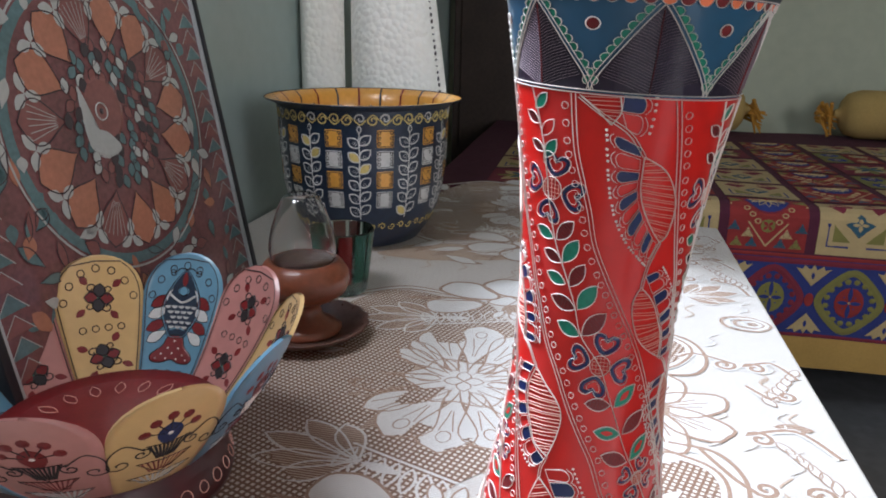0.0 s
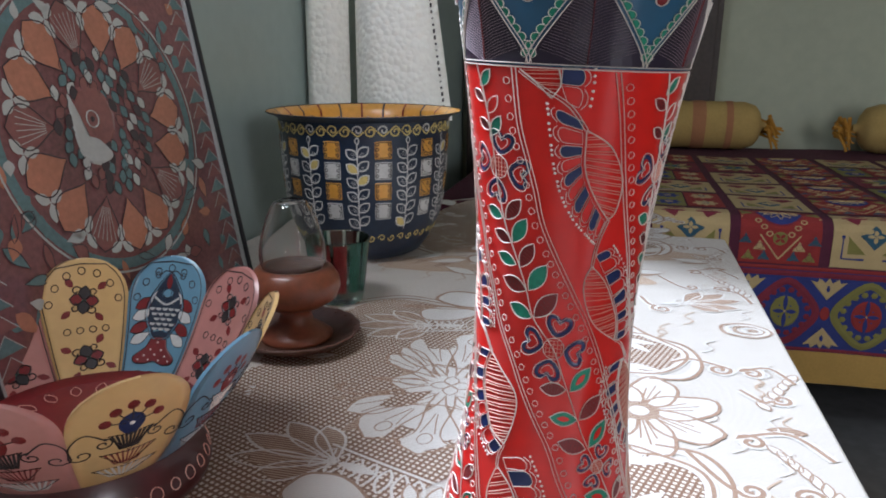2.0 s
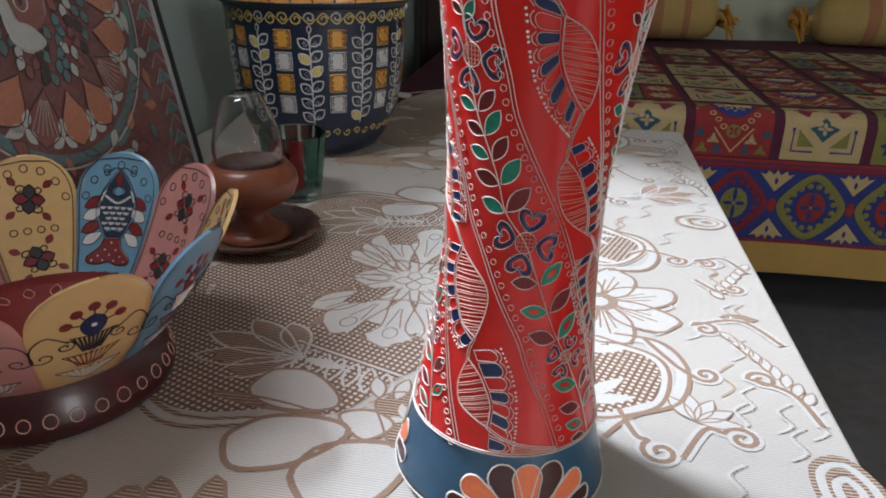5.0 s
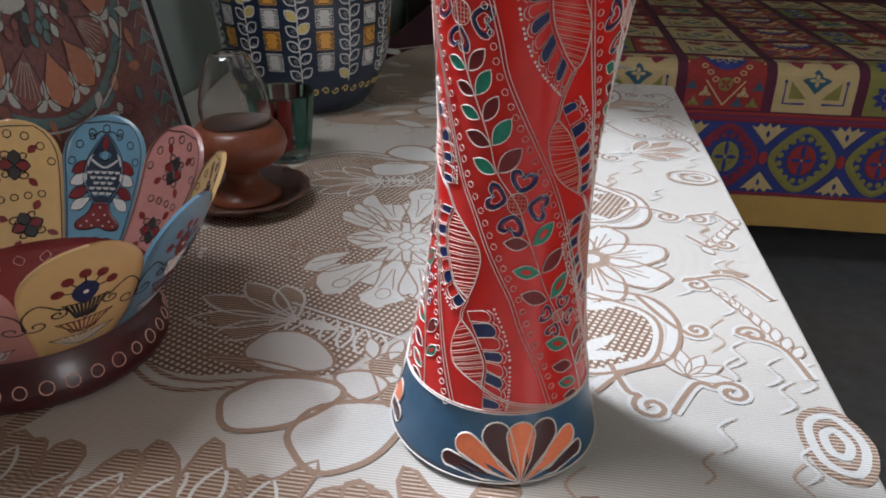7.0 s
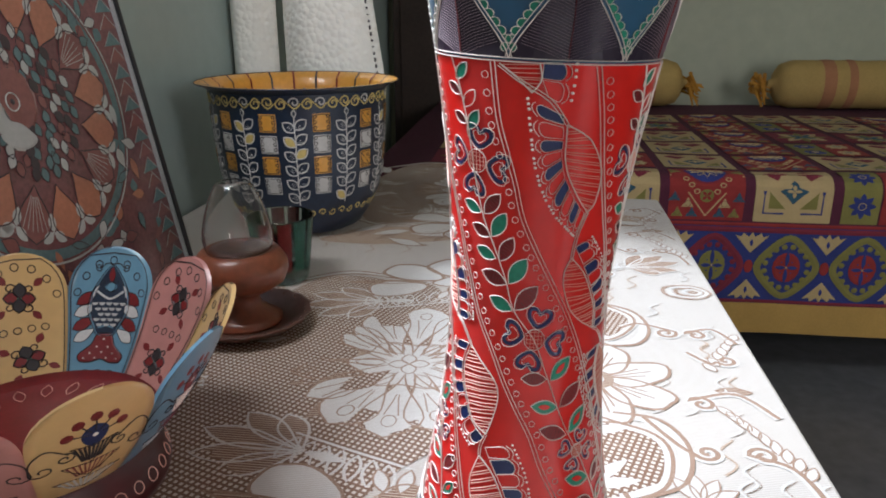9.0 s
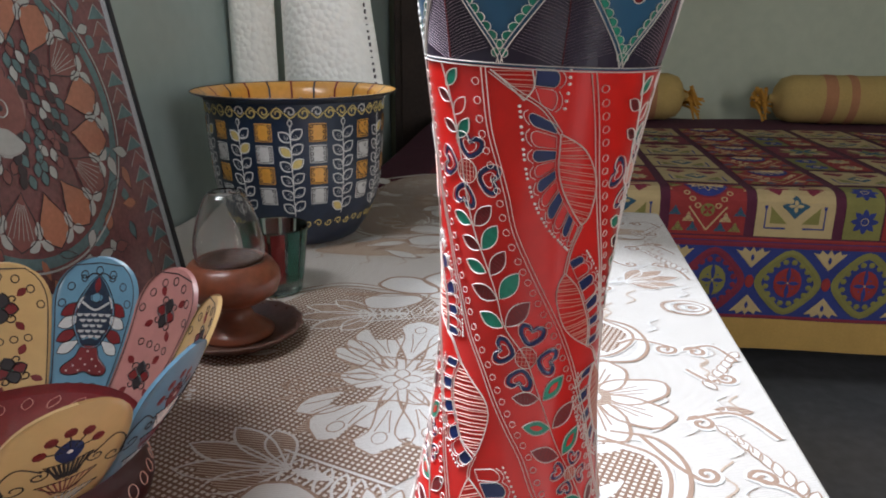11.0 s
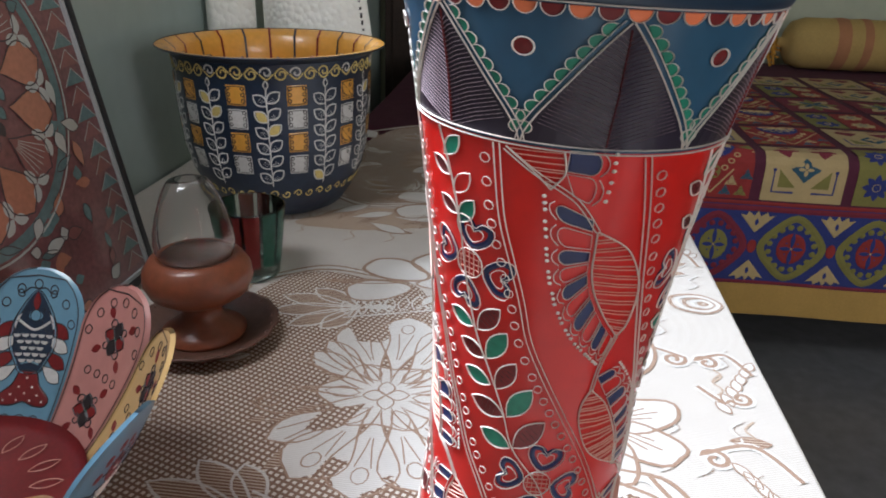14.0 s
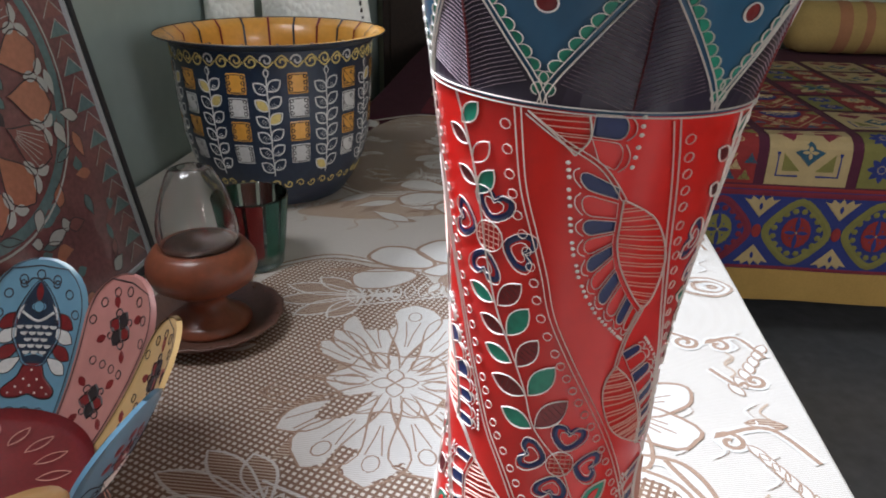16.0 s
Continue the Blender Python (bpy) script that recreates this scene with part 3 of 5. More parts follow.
def shape(key, pts, w=0.003):
    flat(key, pts)
    outline(pts, w)


def blob(cu, cv, rx, ry, turn=0.0, wob=0.12, n=26, seed=1):
    r = random.Random(seed)
    ph = [r.uniform(0, 6.3) for _ in range(3)]
    a = radians(turn)
    out = []
    for k in range(n):
        t = 2 * math.pi * k / n
        q = 1 + wob * (math.sin(3 * t + ph[0]) + 0.6 * math.sin(5 * t + ph[1]))
        x, y = rx * q * math.cos(t), ry * q * math.sin(t)
        out.append((cu + x * math.cos(a) - y * math.sin(a), cv + x * math.sin(a) + y * math.cos(a)))
    return out


def scroll(cu, cv, r, start, tail, sign=1, w=0.0048):
    """A woven scroll: a curl that runs out into a tail."""
    sp = spiral((cu, cv), r, start, 1.25, 16, sign)
    line = curve([tail[0], *tail[1:], sp[0]][:], 5) + sp[1:]
    kit["rib"].line(line, w * 2.2, 0.0001)
    kit["brown"].line(line, w * 1.5, 0.0001)
    kit["tan"].line(line, w * 0.9, 0.0001)


def big_flower(cu, cv):
    """The large flower: broad petals before and behind, folded beige ones at the sides, a lobed heart."""
    def polar(a, r):
        return (cu + r * math.cos(radians(a)), cv + r * math.sin(radians(a)))
    for side in (0, 180):
        def turned(a):
            return a if side == 0 else 180 - a
        for a, L, W in ((121, 0.100, 0.022), (153, 0.085, 0.018), (180, 0.080, 0.016), (207, 0.085, 0.020), (236, 0.095, 0.024)):
            kit["brown"].fill(petal(polar(turned(a), 0.040), turned(a), L, W, 8, 0.55), 0.0001)
        for a, L, W, key in ((166, 0.122, 0.040, "beige"), (194, 0.116, 0.038, "beige"), (144, 0.104, 0.030, "rib"), (132, 0.112, 0.026, "rib"), (222, 0.112, 0.036, "rib")):
            shape(key, petal(polar(turned(a), 0.022), turned(a), L - 0.02, W, 9, 0.68), 0.0024)
        for a, r in ((166, 0.108), (194, 0.102)):
            shape("brown", oval(polar(turned(a), r), 0.0095, 0.0065, turned(a), 10), 0.0018)
        for a in (144, 132, 222):
            for q in (-5, 5):
                outline([polar(turned(a + q * t), 0.115 * t) for t in (0.5, 0.7, 0.88)], 0.0018, closed=False)
    for a, L, W in ((66, 0.140, 0.056), (114, 0.140, 0.056), (90, 0.150, 0.058), (246, 0.128, 0.058), (294, 0.128, 0.058), (270, 0.132, 0.060)):
        shape("rib", petal(polar(a, 0.018), a, L - 0.018, W, 10, 0.72), 0.0022)
        outline(oval(polar(a, L * 0.80), 0.0095, 0.0068, a, 10), 0.0020)
        for q in (-4, 4):
            outline([polar(a + q * 0.3, 0.06), polar(a + q * 0.5, L * 0.55), polar(a + q, L * 0.73)], 0.0016, closed=False)
    heart = [(cu + (0.058 + 0.006 * math.cos(6 * t)) * math.cos(t), cv + (0.047 + 0.005 * math.cos(6 * t)) * math.sin(t)) for t in [2 * math.pi * k / 48 for k in range(48)]]
    shape("rib", heart, 0.0024)
    for k in range(6):
        outline(petal(polar(60 * k, 0.024), 60 * k, 0.028 if k % 3 else 0.032, 0.016, 8), 0.0019)
    for k in range(4):
        outline(petal((cu, cv), 90 * k + 8, 0.021, 0.015), 0.0017)


def wild_flower(cu, cv, R, n, turn):
    for k in range(n):
        a = turn + 360 * k / n
        shape("rib", blob(cu + R * 0.55 * math.cos(radians(a)), cv + R * 0.55 * math.sin(radians(a)), R * 0.48, R * 0.30, a, 0.07, 22, k), 0.0035)
        for s in (-8, 0, 8):
            outline([(cu + R * t * math.cos(radians(a + s)), cv + R * t * math.sin(radians(a + s))) for t in (0.22, 0.5, 0.78 - abs(s) * 0.015)], 0.0022, closed=False)
    kit["brown"].fill(oval((cu, cv), R * 0.26, n=16), 0.0003)
    kit["rib"].fill(oval((cu, cv), R * 0.13, n=12), 0.0004)


def tulip_leaf(cu, cv, turn, L, sign=1):
    """A dark fan of pointed leaves, each with a pale outline."""
    for a, q in ((-46, 0.62), (44, 0.72), (-24, 0.86), (22, 0.95), (0, 1.0)):
        p = petal((cu, cv), turn + sign * a, L * q, L * 0.27, 8, 0.62)
        flat("brown", p)
        outline(p, 0.0026, "rib")
    kit["rib"].fill(petal((cu, cv), turn + 180, L * 0.4, L * 0.12), 0.0002)


def leaf_shape(cu, cv, rx, ry, turn, w, key="rib"):
    """A broad leaf with one pointed end and a notched back."""
    a = radians(turn)
    out = []
    for k in range(28):
        t = 2 * math.pi * k / 28
        r = 1 + 0.16 * math.cos(t) ** 5 - 0.10 * math.exp(-((t - 2.2) / 0.35) ** 2) - 0.07 * math.exp(-((t - 4.4) / 0.4) ** 2)
        x, y = rx * r * math.cos(t), ry * r * math.sin(t) * (1 - 0.18 * math.cos(t))
        out.append((cu + x * math.cos(a) - y * math.sin(a), cv + x * math.sin(a) + y * math.cos(a)))
    shape(key, out, w)
    for q in (-0.3, 0.35):
        outline([(cu + (rx * t) * math.cos(a) - ry * q * (1 - t) * math.sin(a), cv + rx * t * math.sin(a) + ry * q * (1 - t) * math.cos(a)) for t in (-0.5, 0.0, 0.6)], w * 0.35, "beige", False)


def lace_ground(cu, cv, rx, ry, turn, seed):
    p = blob(cu, cv, rx, ry, turn, 0.06, 44, seed)
    flat("mesh", p)
    if rx > 0.1:
        return
    kit["rib"].line(p, 0.010, 0.0001, True)
    kit["tan"].line([(cu + (x - cu) * 1.03, cv + (y - cv) * 1.03) for x, y in p], 0.004, 0.0001, True)


def medallion(dv):
    """One repeat of the woven pattern, alike before and behind its large flower."""
    mid = 0.712
    for sg in (1, -1):
        def at(u, v):
            return (u, mid + sg * (v - mid) + dv)
        # checked net between the leaves
        flat("mesh", curve([at(*p) for p in ((-0.24, 0.722), (-0.25, 0.62), (-0.215, 0.50), (-0.165, 0.468), (-0.10, 0.482), (-0.055, 0.484), (-0.02, 0.54), (0.02, 0.60), (0.02, 0.722))], 4, True))
        for k in range(3):
            outline(curve([at(*p) for p in ((-0.30, 0.560), (-0.215, 0.490 - 0.006 * k), (-0.165, 0.462 - 0.006 * k), (-0.105, 0.470 - 0.003 * k), (-0.055, 0.480))], 6), 0.0040 if k != 1 else 0.0050, "brown" if k != 1 else "rib", False)
        lace_ground(*at(0.142, 0.578), 0.048, 0.058, 10 * sg, 8)
        kit["rib"].line(curve([at(*p) for p in ((0.150, 0.640), (0.186, 0.632), (0.203, 0.595), (0.192, 0.552), (0.158, 0.528), (0.136, 0.500))], 6), 0.009, 0.0001)
        kit["tan"].line(curve([at(*p) for p in ((0.152, 0.645), (0.192, 0.636), (0.209, 0.595), (0.197, 0.547), (0.160, 0.522), (0.138, 0.494))], 6), 0.004, 0.0001)
        for v in (0.58, 0.655):
            for a, L in ((-55, 0.055), (-85, 0.048), (-25, 0.046)):
                flat("rib", petal(at(0.118, v - 0.045), sg * (a + 100), L, 0.013))
        tulip_leaf(*at(-0.104, 0.552), sg * 166, 0.098, sg)
        for k in range(7):
            c = at(-0.112 + k * 0.0135, 0.572 - 0.0050 * k)
            outline(petal(c, sg * (-112 + 5 * k), 0.034, 0.012), 0.0026, "rib")
        outline([at(-0.118 + k * 0.0135, 0.578 - 0.0050 * k) for k in range(9)], 0.003, "rib", False)
        # spiky blossom and small leaves at the wall side
        for k in range(5):
            shape("rib", petal(at(-0.186 - 0.006 * k, 0.664), sg * (150 + 16 * k), 0.046 - 0.005 * abs(k - 2), 0.015), 0.0018)
        leaf_shape(*at(-0.300, 0.655), 0.040, 0.024, sg * 30, 0.003)
        leaf_shape(*at(-0.260, 0.540), 0.034, 0.020, sg * 60, 0.003)
        # three broad leaves on their stem, with a bud
        leaf_shape(*at(-0.098, 0.508), 0.038, 0.026, sg * -20, 0.0030)
        leaf_shape(*at(-0.086, 0.447), 0.043, 0.029, sg * 24, 0.0048)
        leaf_shape(*at(-0.030, 0.423), 0.040, 0.033, sg * 40, 0.0048)
        shape("brown", petal(at(-0.062, 0.480), sg * 172, 0.105, 0.011), 0.003)
        shape("rib", curve([at(*p) for p in ((-0.052, 0.482), (-0.030, 0.492), (-0.010, 0.478), (-0.028, 0.458))], 5, True), 0.0030)
        shape("brown", curve([at(*p) for p in ((-0.030, 0.505), (-0.012, 0.520), (0.012, 0.505), (0.008, 0.470), (-0.006, 0.455), (-0.020, 0.480))], 4, True), 0.0024)
        for k in range(4):
            flat("rib", petal(at(-0.004, 0.487), sg * (20 + 90 * k), 0.019, 0.008))
        for k in range(3):
            shape("rib", petal(at(-0.028 + 0.012 * k, 0.508), sg * (110 - 28 * k), 0.030, 0.012), 0.002)
    big_flower(-0.044, mid + dv)
    wild_flower(0.140, 0.704 + dv, 0.078, 7, -30)


for j in (-1, 0, 1):
    medallion(j * 0.74)
for k, (cu, cv, rx, ry, tn) in enumerate(((0.05, 1.16, 0.12, 0.045, -15), (-0.15, 1.14, 0.10, 0.045, 10), (-0.33, 0.42, 0.10, 0.06, 20), (0.10, 1.28, 0.16, 0.05, 5))):
    p = blob(cu, cv, rx, ry, tn, 0.10, 34, 60 + k)
    flat("beige", p)
    for i in range(5):
        c = (cu + rx * (-0.62 + 0.31 * i), cv + ry * 0.35 * math.sin(i * 2.1 + k))
        a = tn + 40 * math.sin(i * 1.7 + k)
        shape("rib", petal(c, a, 0.066, 0.024, 8, 0.6), 0.0016)
        kit["brown"].fill(petal((c[0] + 0.012, c[1] - 0.026), a + 25, 0.058, 0.016, 8, 0.6), 0.0001)
# faint waved threads in the plain ground
for k in range(90):
    cu, cv = rng.uniform(-0.34, 0.28), rng.uniform(0.18, 1.30)
    w = rng.uniform(0.6, 1.3)
    kit["beige"].line(curve([(cu, cv), (cu + 0.010 * w, cv + 0.012 * w), (cu + 0.003 * w, cv + 0.026 * w), (cu + 0.014 * w, cv + 0.040 * w)], 5), 0.0022, 0.0002)
for j in (0, 1, -1):
    o = j * 0.52
    scroll(0.222, 0.590 + o, 0.011, 200, ((0.178, 0.640 + o), (0.200, 0.600 + o)), 1)
    scroll(0.266, 0.590 + o, 0.012, 180, ((0.296, 0.535 + o), (0.285, 0.575 + o)), -1)
    scroll(0.234, 0.668 + o, 0.013, 160, ((0.296, 0.650 + o), (0.268, 0.690 + o)), -1)
    scroll(0.176, 0.484 + o, 0.014, 120, ((0.150, 0.530 + o), (0.160, 0.500 + o)), 1)
    scroll(0.226, 0.820 + o, 0.012, 20, ((0.180, 0.830 + o), (0.200, 0.842 + o)), -1)
    scroll(0.258, 0.818 + o, 0.012, 170, ((0.297, 0.800 + o), (0.278, 0.835 + o)), -1)
    scroll(0.276, 0.760 + o, 0.011, 200, ((0.240, 0.775 + o), (0.258, 0.752 + o)), 1)
    for q, p in ((0.030, "brown"), (0.024, "rib"), (0.018, "brown"), (0.011, "rib"), (0.005, "brown")):
        if j == 0:
            kit[p].line(curve([(0.283 - q * 0.4 + q * math.cos(a), 0.948 + o + q * 0.8 * math.sin(a)) for a in (0, 1.26, 2.5, 3.8, 5.0)], 4, True), 0.005, 0.0001, True)
        if j < 1:
            kit[p].line(curve([(0.292 + q * 0.7 * math.cos(a), 0.466 + o + q * 1.2 * math.sin(a)) for a in (0, 1.26, 2.5, 3.8, 5.0)], 4, True), 0.006, 0.0001, True)
    shape("brown", petal((0.285, 0.695 + o), 180, 0.034, 0.014), 0.002)
    if j == 0:
        tulip_leaf(0.205, 1.035, 20, 0.085)
    else:
        scroll(0.235, 1.030 + o, 0.013, 160, ((0.190, 1.000 + o), (0.210, 1.036 + o)), -1)
        for k in range(5):
            shape("rib", petal((0.205, 1.045 + o), 30 * k, 0.034, 0.012), 0.0016)
    for k in range(9):
        q = petal((0.290 - 0.004 * k, 0.560 + 0.011 * k + o), 60 + 8 * k, 0.022, 0.009)
        shape("rib", q, 0.0018)
    for k in range(7):
        shape("rib", petal((0.262 + 0.005 * k, 0.735 + 0.012 * k + o), 120 - 10 * k, 0.020, 0.010), 0.0018)
    for k in range(14):
        cu, cv = rng.uniform(0.185, 0.285), rng.uniform(0.36, 0.90) + o
        kit["rib"].line(curve([(cu, cv), (cu + 0.012, cv + 0.010), (cu + 0.006, cv + 0.026), (cu + 0.018, cv + 0.038)], 5), 0.0024, 0.0001)
        kit["brown"].line(curve([(cu + 0.003, cv), (cu + 0.015, cv + 0.010), (cu + 0.009, cv + 0.026), (cu + 0.021, cv + 0.038)], 5), 0.0006, 0.0001)
for k in range(4):
    shape("brown", blob(0.190 + 0.020 * k, 0.368 + 0.006 * math.sin(2 * k), 0.014, 0.012, 30 * k, 0.15, 20, k + 90), 0.0022)
    outline(petal((0.184 + 0.020 * k, 0.366), 20 + 15 * k, 0.020, 0.010), 0.0022, "rib")
for j in (-1, 0):
    for k in range(14):
        cu = -0.30 + k * 0.034
        cv = 0.350 + j * 0.74 + 0.008 * math.sin(k * 1.3)
        shape("brown", blob(cu, cv, 0.020, 0.040, rng.uniform(-30, 30), 0.2, 22, k + 30), 0.003)
        outline(petal((cu, cv - 0.020), 80 + rng.uniform(-20, 20), 0.045, 0.018), 0.0032, "rib")
kit.flush(cloth, {"mesh": "lace_check", "beige": "beige_weave", "brown": "brown_weave", "rib": "white_satin_motif", "tan": "tan_outline"})

# ---- vase ----
vase = thing("vase", pose(0.1438, 0.4425, TOP + 0.0026, 0.6, 2.0, 0), "tall red lacquered vase with white relief vines, blue base and collar", "vase")
VP = [(0.0692, 0.000), (0.0664, 0.010), (0.0636, 0.022), (0.0597, 0.038), (0.0561, 0.060), (0.0510, 0.090), (0.0469, 0.125), (0.0446, 0.160), (0.0446, 0.200), (0.0469, 0.235), (0.0506, 0.270), (0.0548, 0.300), (0.0588, 0.325), (0.0630, 0.345), (0.0682, 0.366)]
vr = interp(VP)


def body_rings(z0, z1, n=18):
    return [(vr(z0 + (z1 - z0) * k / n), z0 + (z1 - z0) * k / n) for k in range(n + 1)]


part("base_band", lathe([(0.0, 0.0), (0.060, 0.0), *body_rings(0.001, 0.046, 10)], 96), M["blue"], vase, "blue lacquered base band", True)
part("body", lathe(body_rings(0.046, 0.317, 34), 96), M["red"], vase, "glossy red lacquered body", True)
part("collar", lathe(body_rings(0.317, 0.361, 10), 96), M["blue"], vase, "blue flared collar", True)
part("rim", lathe([(vr(0.361), 0.361), (0.0683, 0.3620), (0.0692, 0.3638), (0.0694, 0.3658), (0.0684, 0.3668)], 96), M["rimblue"], vase, "dark blue painted rim", True)
part("inside", lathe([(0.0684, 0.3668), (0.0668, 0.3668), (0.0648, 0.3610), (0.060, 0.345), (0.050, 0.28), (0.041, 0.19), (0.041, 0.12), (0.05, 0.06), (0.0, 0.03)], 96), M["vase_inside"], vase, "glazed inside, its pale ivory colour holding the sun's glare", True)
REACH = 0.05
kit = Kit(around(vr, radians(-97), REACH, 0.0001))
kit.lift = {"white": 0.0004, "plum": 0.0003, "pinkline": 0.0004, "mauve": 0.0004}
kit.thin = 0.54


def mm(pts):
    return [(x / 1000, z / 1000) for x, z in pts]


def beads(pts, gap, r, ringed=True, side=0.0, key="white"):
    pts = curve(pts, 10)
    d, last = 0.0, pts[0]
    for k in range(1, len(pts)):
        seg = math.dist(pts[k - 1], pts[k])
        d += seg
        if d >= gap:
            d = 0.0
            dx, dy = (pts[k][0] - pts[k - 1][0]) / (seg or 1), (pts[k][1] - pts[k - 1][1]) / (seg or 1)
            c = (pts[k][0] - dy * side, pts[k][1] + dx * side)
            if ringed:
                kit[key].ring(c, r, 0.00055, 0.0006, 8)
            else:
                kit[key].dot(c, r, 0.0007, 6)


def rope(pts, w=0.0007, gap=0.0020):
    pts = curve(pts, 8)
    for s in (-1, 1):
        out = []
        for k, (x, y) in enumerate(pts):
            a, b = pts[max(k - 1, 0)], pts[min(k + 1, len(pts) - 1)]
            l = math.hypot(b[0] - a[0], b[1] - a[1]) or 1
            out.append((x - (b[1] - a[1]) / l * gap / 2 * s, y + (b[0] - a[0]) / l * gap / 2 * s))
        kit["white"].line(out, w)


def vine_leaf(c, angle, L, W, key):
    p = petal(c, angle, L, W, 7)
    if key == "hatch":
        kit["darkred"].fill(p, 0.0003)
        a = radians(angle)
        for t in (0.3, 0.42, 0.54, 0.66, 0.78):
            x, y = c[0] + L * t * math.cos(a), c[1] + L * t * math.sin(a)
            s = W * 0.33 * math.sin(math.pi * t)
            kit["ink"].line([(x - s * math.sin(a), y + s * math.cos(a)), (x + s * math.sin(a), y - s * math.cos(a))], 0.0006, 0.0005)
    elif key == "eye":
        kit["green"].fill(p, 0.0003)
        kit["red"].fill(petal((c[0] + L * 0.25 * math.cos(radians(angle)), c[1] + L * 0.25 * math.sin(radians(angle))), angle, L * 0.5, W * 0.4), 0.0006)
    else:
        if key != "plain":
            kit[key].fill(p, 0.0003)
    kit["white"].line(p, 0.0010, 0.0006, True)


def heart_flower(c, R, turn):
    kit["white"].ring(c, R * 0.36, 0.0008, n=14)
    for k in range(-2, 3):
        s = R * 0.32 * math.cos(k * 0.5)
        kit["pinkline"].line([(c[0] + k * R * 0.13, c[1] - s), (c[0] + k * R * 0.13, c[1] + s)], 0.0005, 0.0005)
        kit["pinkline"].line([(c[0] - s, c[1] + k * R * 0.13), (c[0] + s, c[1] + k * R * 0.13)], 0.0005, 0.0005)
    for k in range(4):
        a = radians(turn + 90 * k)
        d, s = (math.cos(a), math.sin(a)), (-math.sin(a), math.cos(a))
        h = [(0.45, 0), (0.72, 0.34), (0.98, 0.36), (1.02, 0.14), (0.88, 0), (1.02, -0.14), (0.98, -0.36), (0.72, -0.34)]
        p = curve([(c[0] + R * (x * d[0] + y * s[0]), c[1] + R * (x * d[1] + y * s[1])) for x, y in h], 3, True)
        kit["navy"].line(p, R * 0.26, 0.0004, True)
        kit["white"].line([(c[0] + (x - c[0]) * 1.0, c[1] + (y - c[1]) * 1.0) for x, y in curve([(c[0] + R * ((x - 0.75) * 1.28 + 0.75) * d[0] + R * y * 1.28 * s[0], c[1] + R * ((x - 0.75) * 1.28 + 0.75) * d[1] + R * y * 1.28 * s[1]) for x, y in h], 3, True)], 0.0006, 0.0006, True)
        kit["white"].line(curve([(c[0] + R * ((x - 0.75) * 0.6 + 0.75) * d[0] + R * y * 0.6 * s[0], c[1] + R * ((x - 0.75) * 0.6 + 0.75) * d[1] + R * y * 0.6 * s[1]) for x, y in h], 3, True), 0.0005, 0.0005, True)


def hatched_lens(left, right, n):
    """A lens between two curves, ruled across."""
    l, r = curve(left, 8), curve(right, 8)
    for k in range(1, n):
        a, b = l[int(k / n * (len(l) - 1))], r[int(k / n * (len(r) - 1))]
        kit["pinkline"].line([a, ((a[0] + b[0]) / 2, (a[1] + b[1]) / 2), b], 0.00075, 0.0006)
    kit["white"].line(l, 0.0012)
    kit["white"].line(r, 0.0012)


def keys_row(edge, out, n, first=0):
    """Rounded keys, blue and red by turns, from a lens's edge to a scalloped border."""
    e, o = curve(edge, 10), curve(out, 10)
    tips = []
    for k in range(n):
        i0, i1 = [int((k + q) / n * (len(e) - 1)) for q in (0.06, 0.94)]
        j0, j1 = [int((k + q) / n * (len(o) - 1)) for q in (0.04, 0.96)]
        a, b, c, d = e[i0], e[i1], o[j1], o[j0]
        m = ((c[0] + d[0]) / 2 + ((c[0] + d[0]) - (a[0] + b[0])) * 0.06, (c[1] + d[1]) / 2 + ((c[1] + d[1]) - (a[1] + b[1])) * 0.07)
        def mid(q1, q2, t):
            return (q1[0] + (q2[0] - q1[0]) * t, q1[1] + (q2[1] - q1[1]) * t)
        top = mid(c, d, 0.5)
        p = [a, b]
        for i in range(9):
            w = math.cos(math.pi * i / 8)
            e1, e2 = mid(b, c, 0.70 + 0.30 * math.sin(math.pi * i / 8)), mid(a, d, 0.70 + 0.30 * math.sin(math.pi * i / 8))
            p.append(mid(e2, e1, 0.5 + 0.5 * w))
        m = top
        if k % 2 == first:
            kit["navy"].fill(p, 0.0003)
        kit["white"].line(p, 0.00065, 0.0006, True)
        t0, t1 = o[min(j0, len(o) - 1)], o[min(j1, len(o) - 1)]
        q = ((m[0] - (a[0] + b[0]) / 2), (m[1] - (a[1] + b[1]) / 2))
        l = math.hypot(*q) or 1
        q = (q[0] / l * 0.0022, q[1] / l * 0.0022)
        kit["white"].line(curve([(t0[0], t0[1]), ((t0[0] * 3 + t1[0]) / 4 + q[0] * 0.8, (t0[1] * 3 + t1[1]) / 4 + q[1] * 0.8), (m[0] + q[0], m[1] + q[1]), ((t0[0] + t1[0] * 3) / 4 + q[0] * 0.8, (t0[1] + t1[1] * 3) / 4 + q[1] * 0.8), (t1[0], t1[1])], 3), 0.0007, 0.0006)
        for s in (0.0, 0.36, 0.72):
            x, y = t0[0] + (t1[0] - t0[0]) * s + q[0] * 1.7, t0[1] + (t1[1] - t0[1]) * s + q[1] * 1.7
            kit["white"].dot((x, y), 0.0008, 0.0008, 6)


TURN_AROUND = 2 * math.pi * REACH


def leaf_to(base, tip, key, fat=0.50):
    """A vine leaf from its stem end to its tip."""
    dx, dy = tip[0] - base[0], tip[1] - base[1]
    vine_leaf(base, math.degrees(math.atan2(dy, dx)), math.hypot(dx, dy), fat * math.hypot(dx, dy), key)


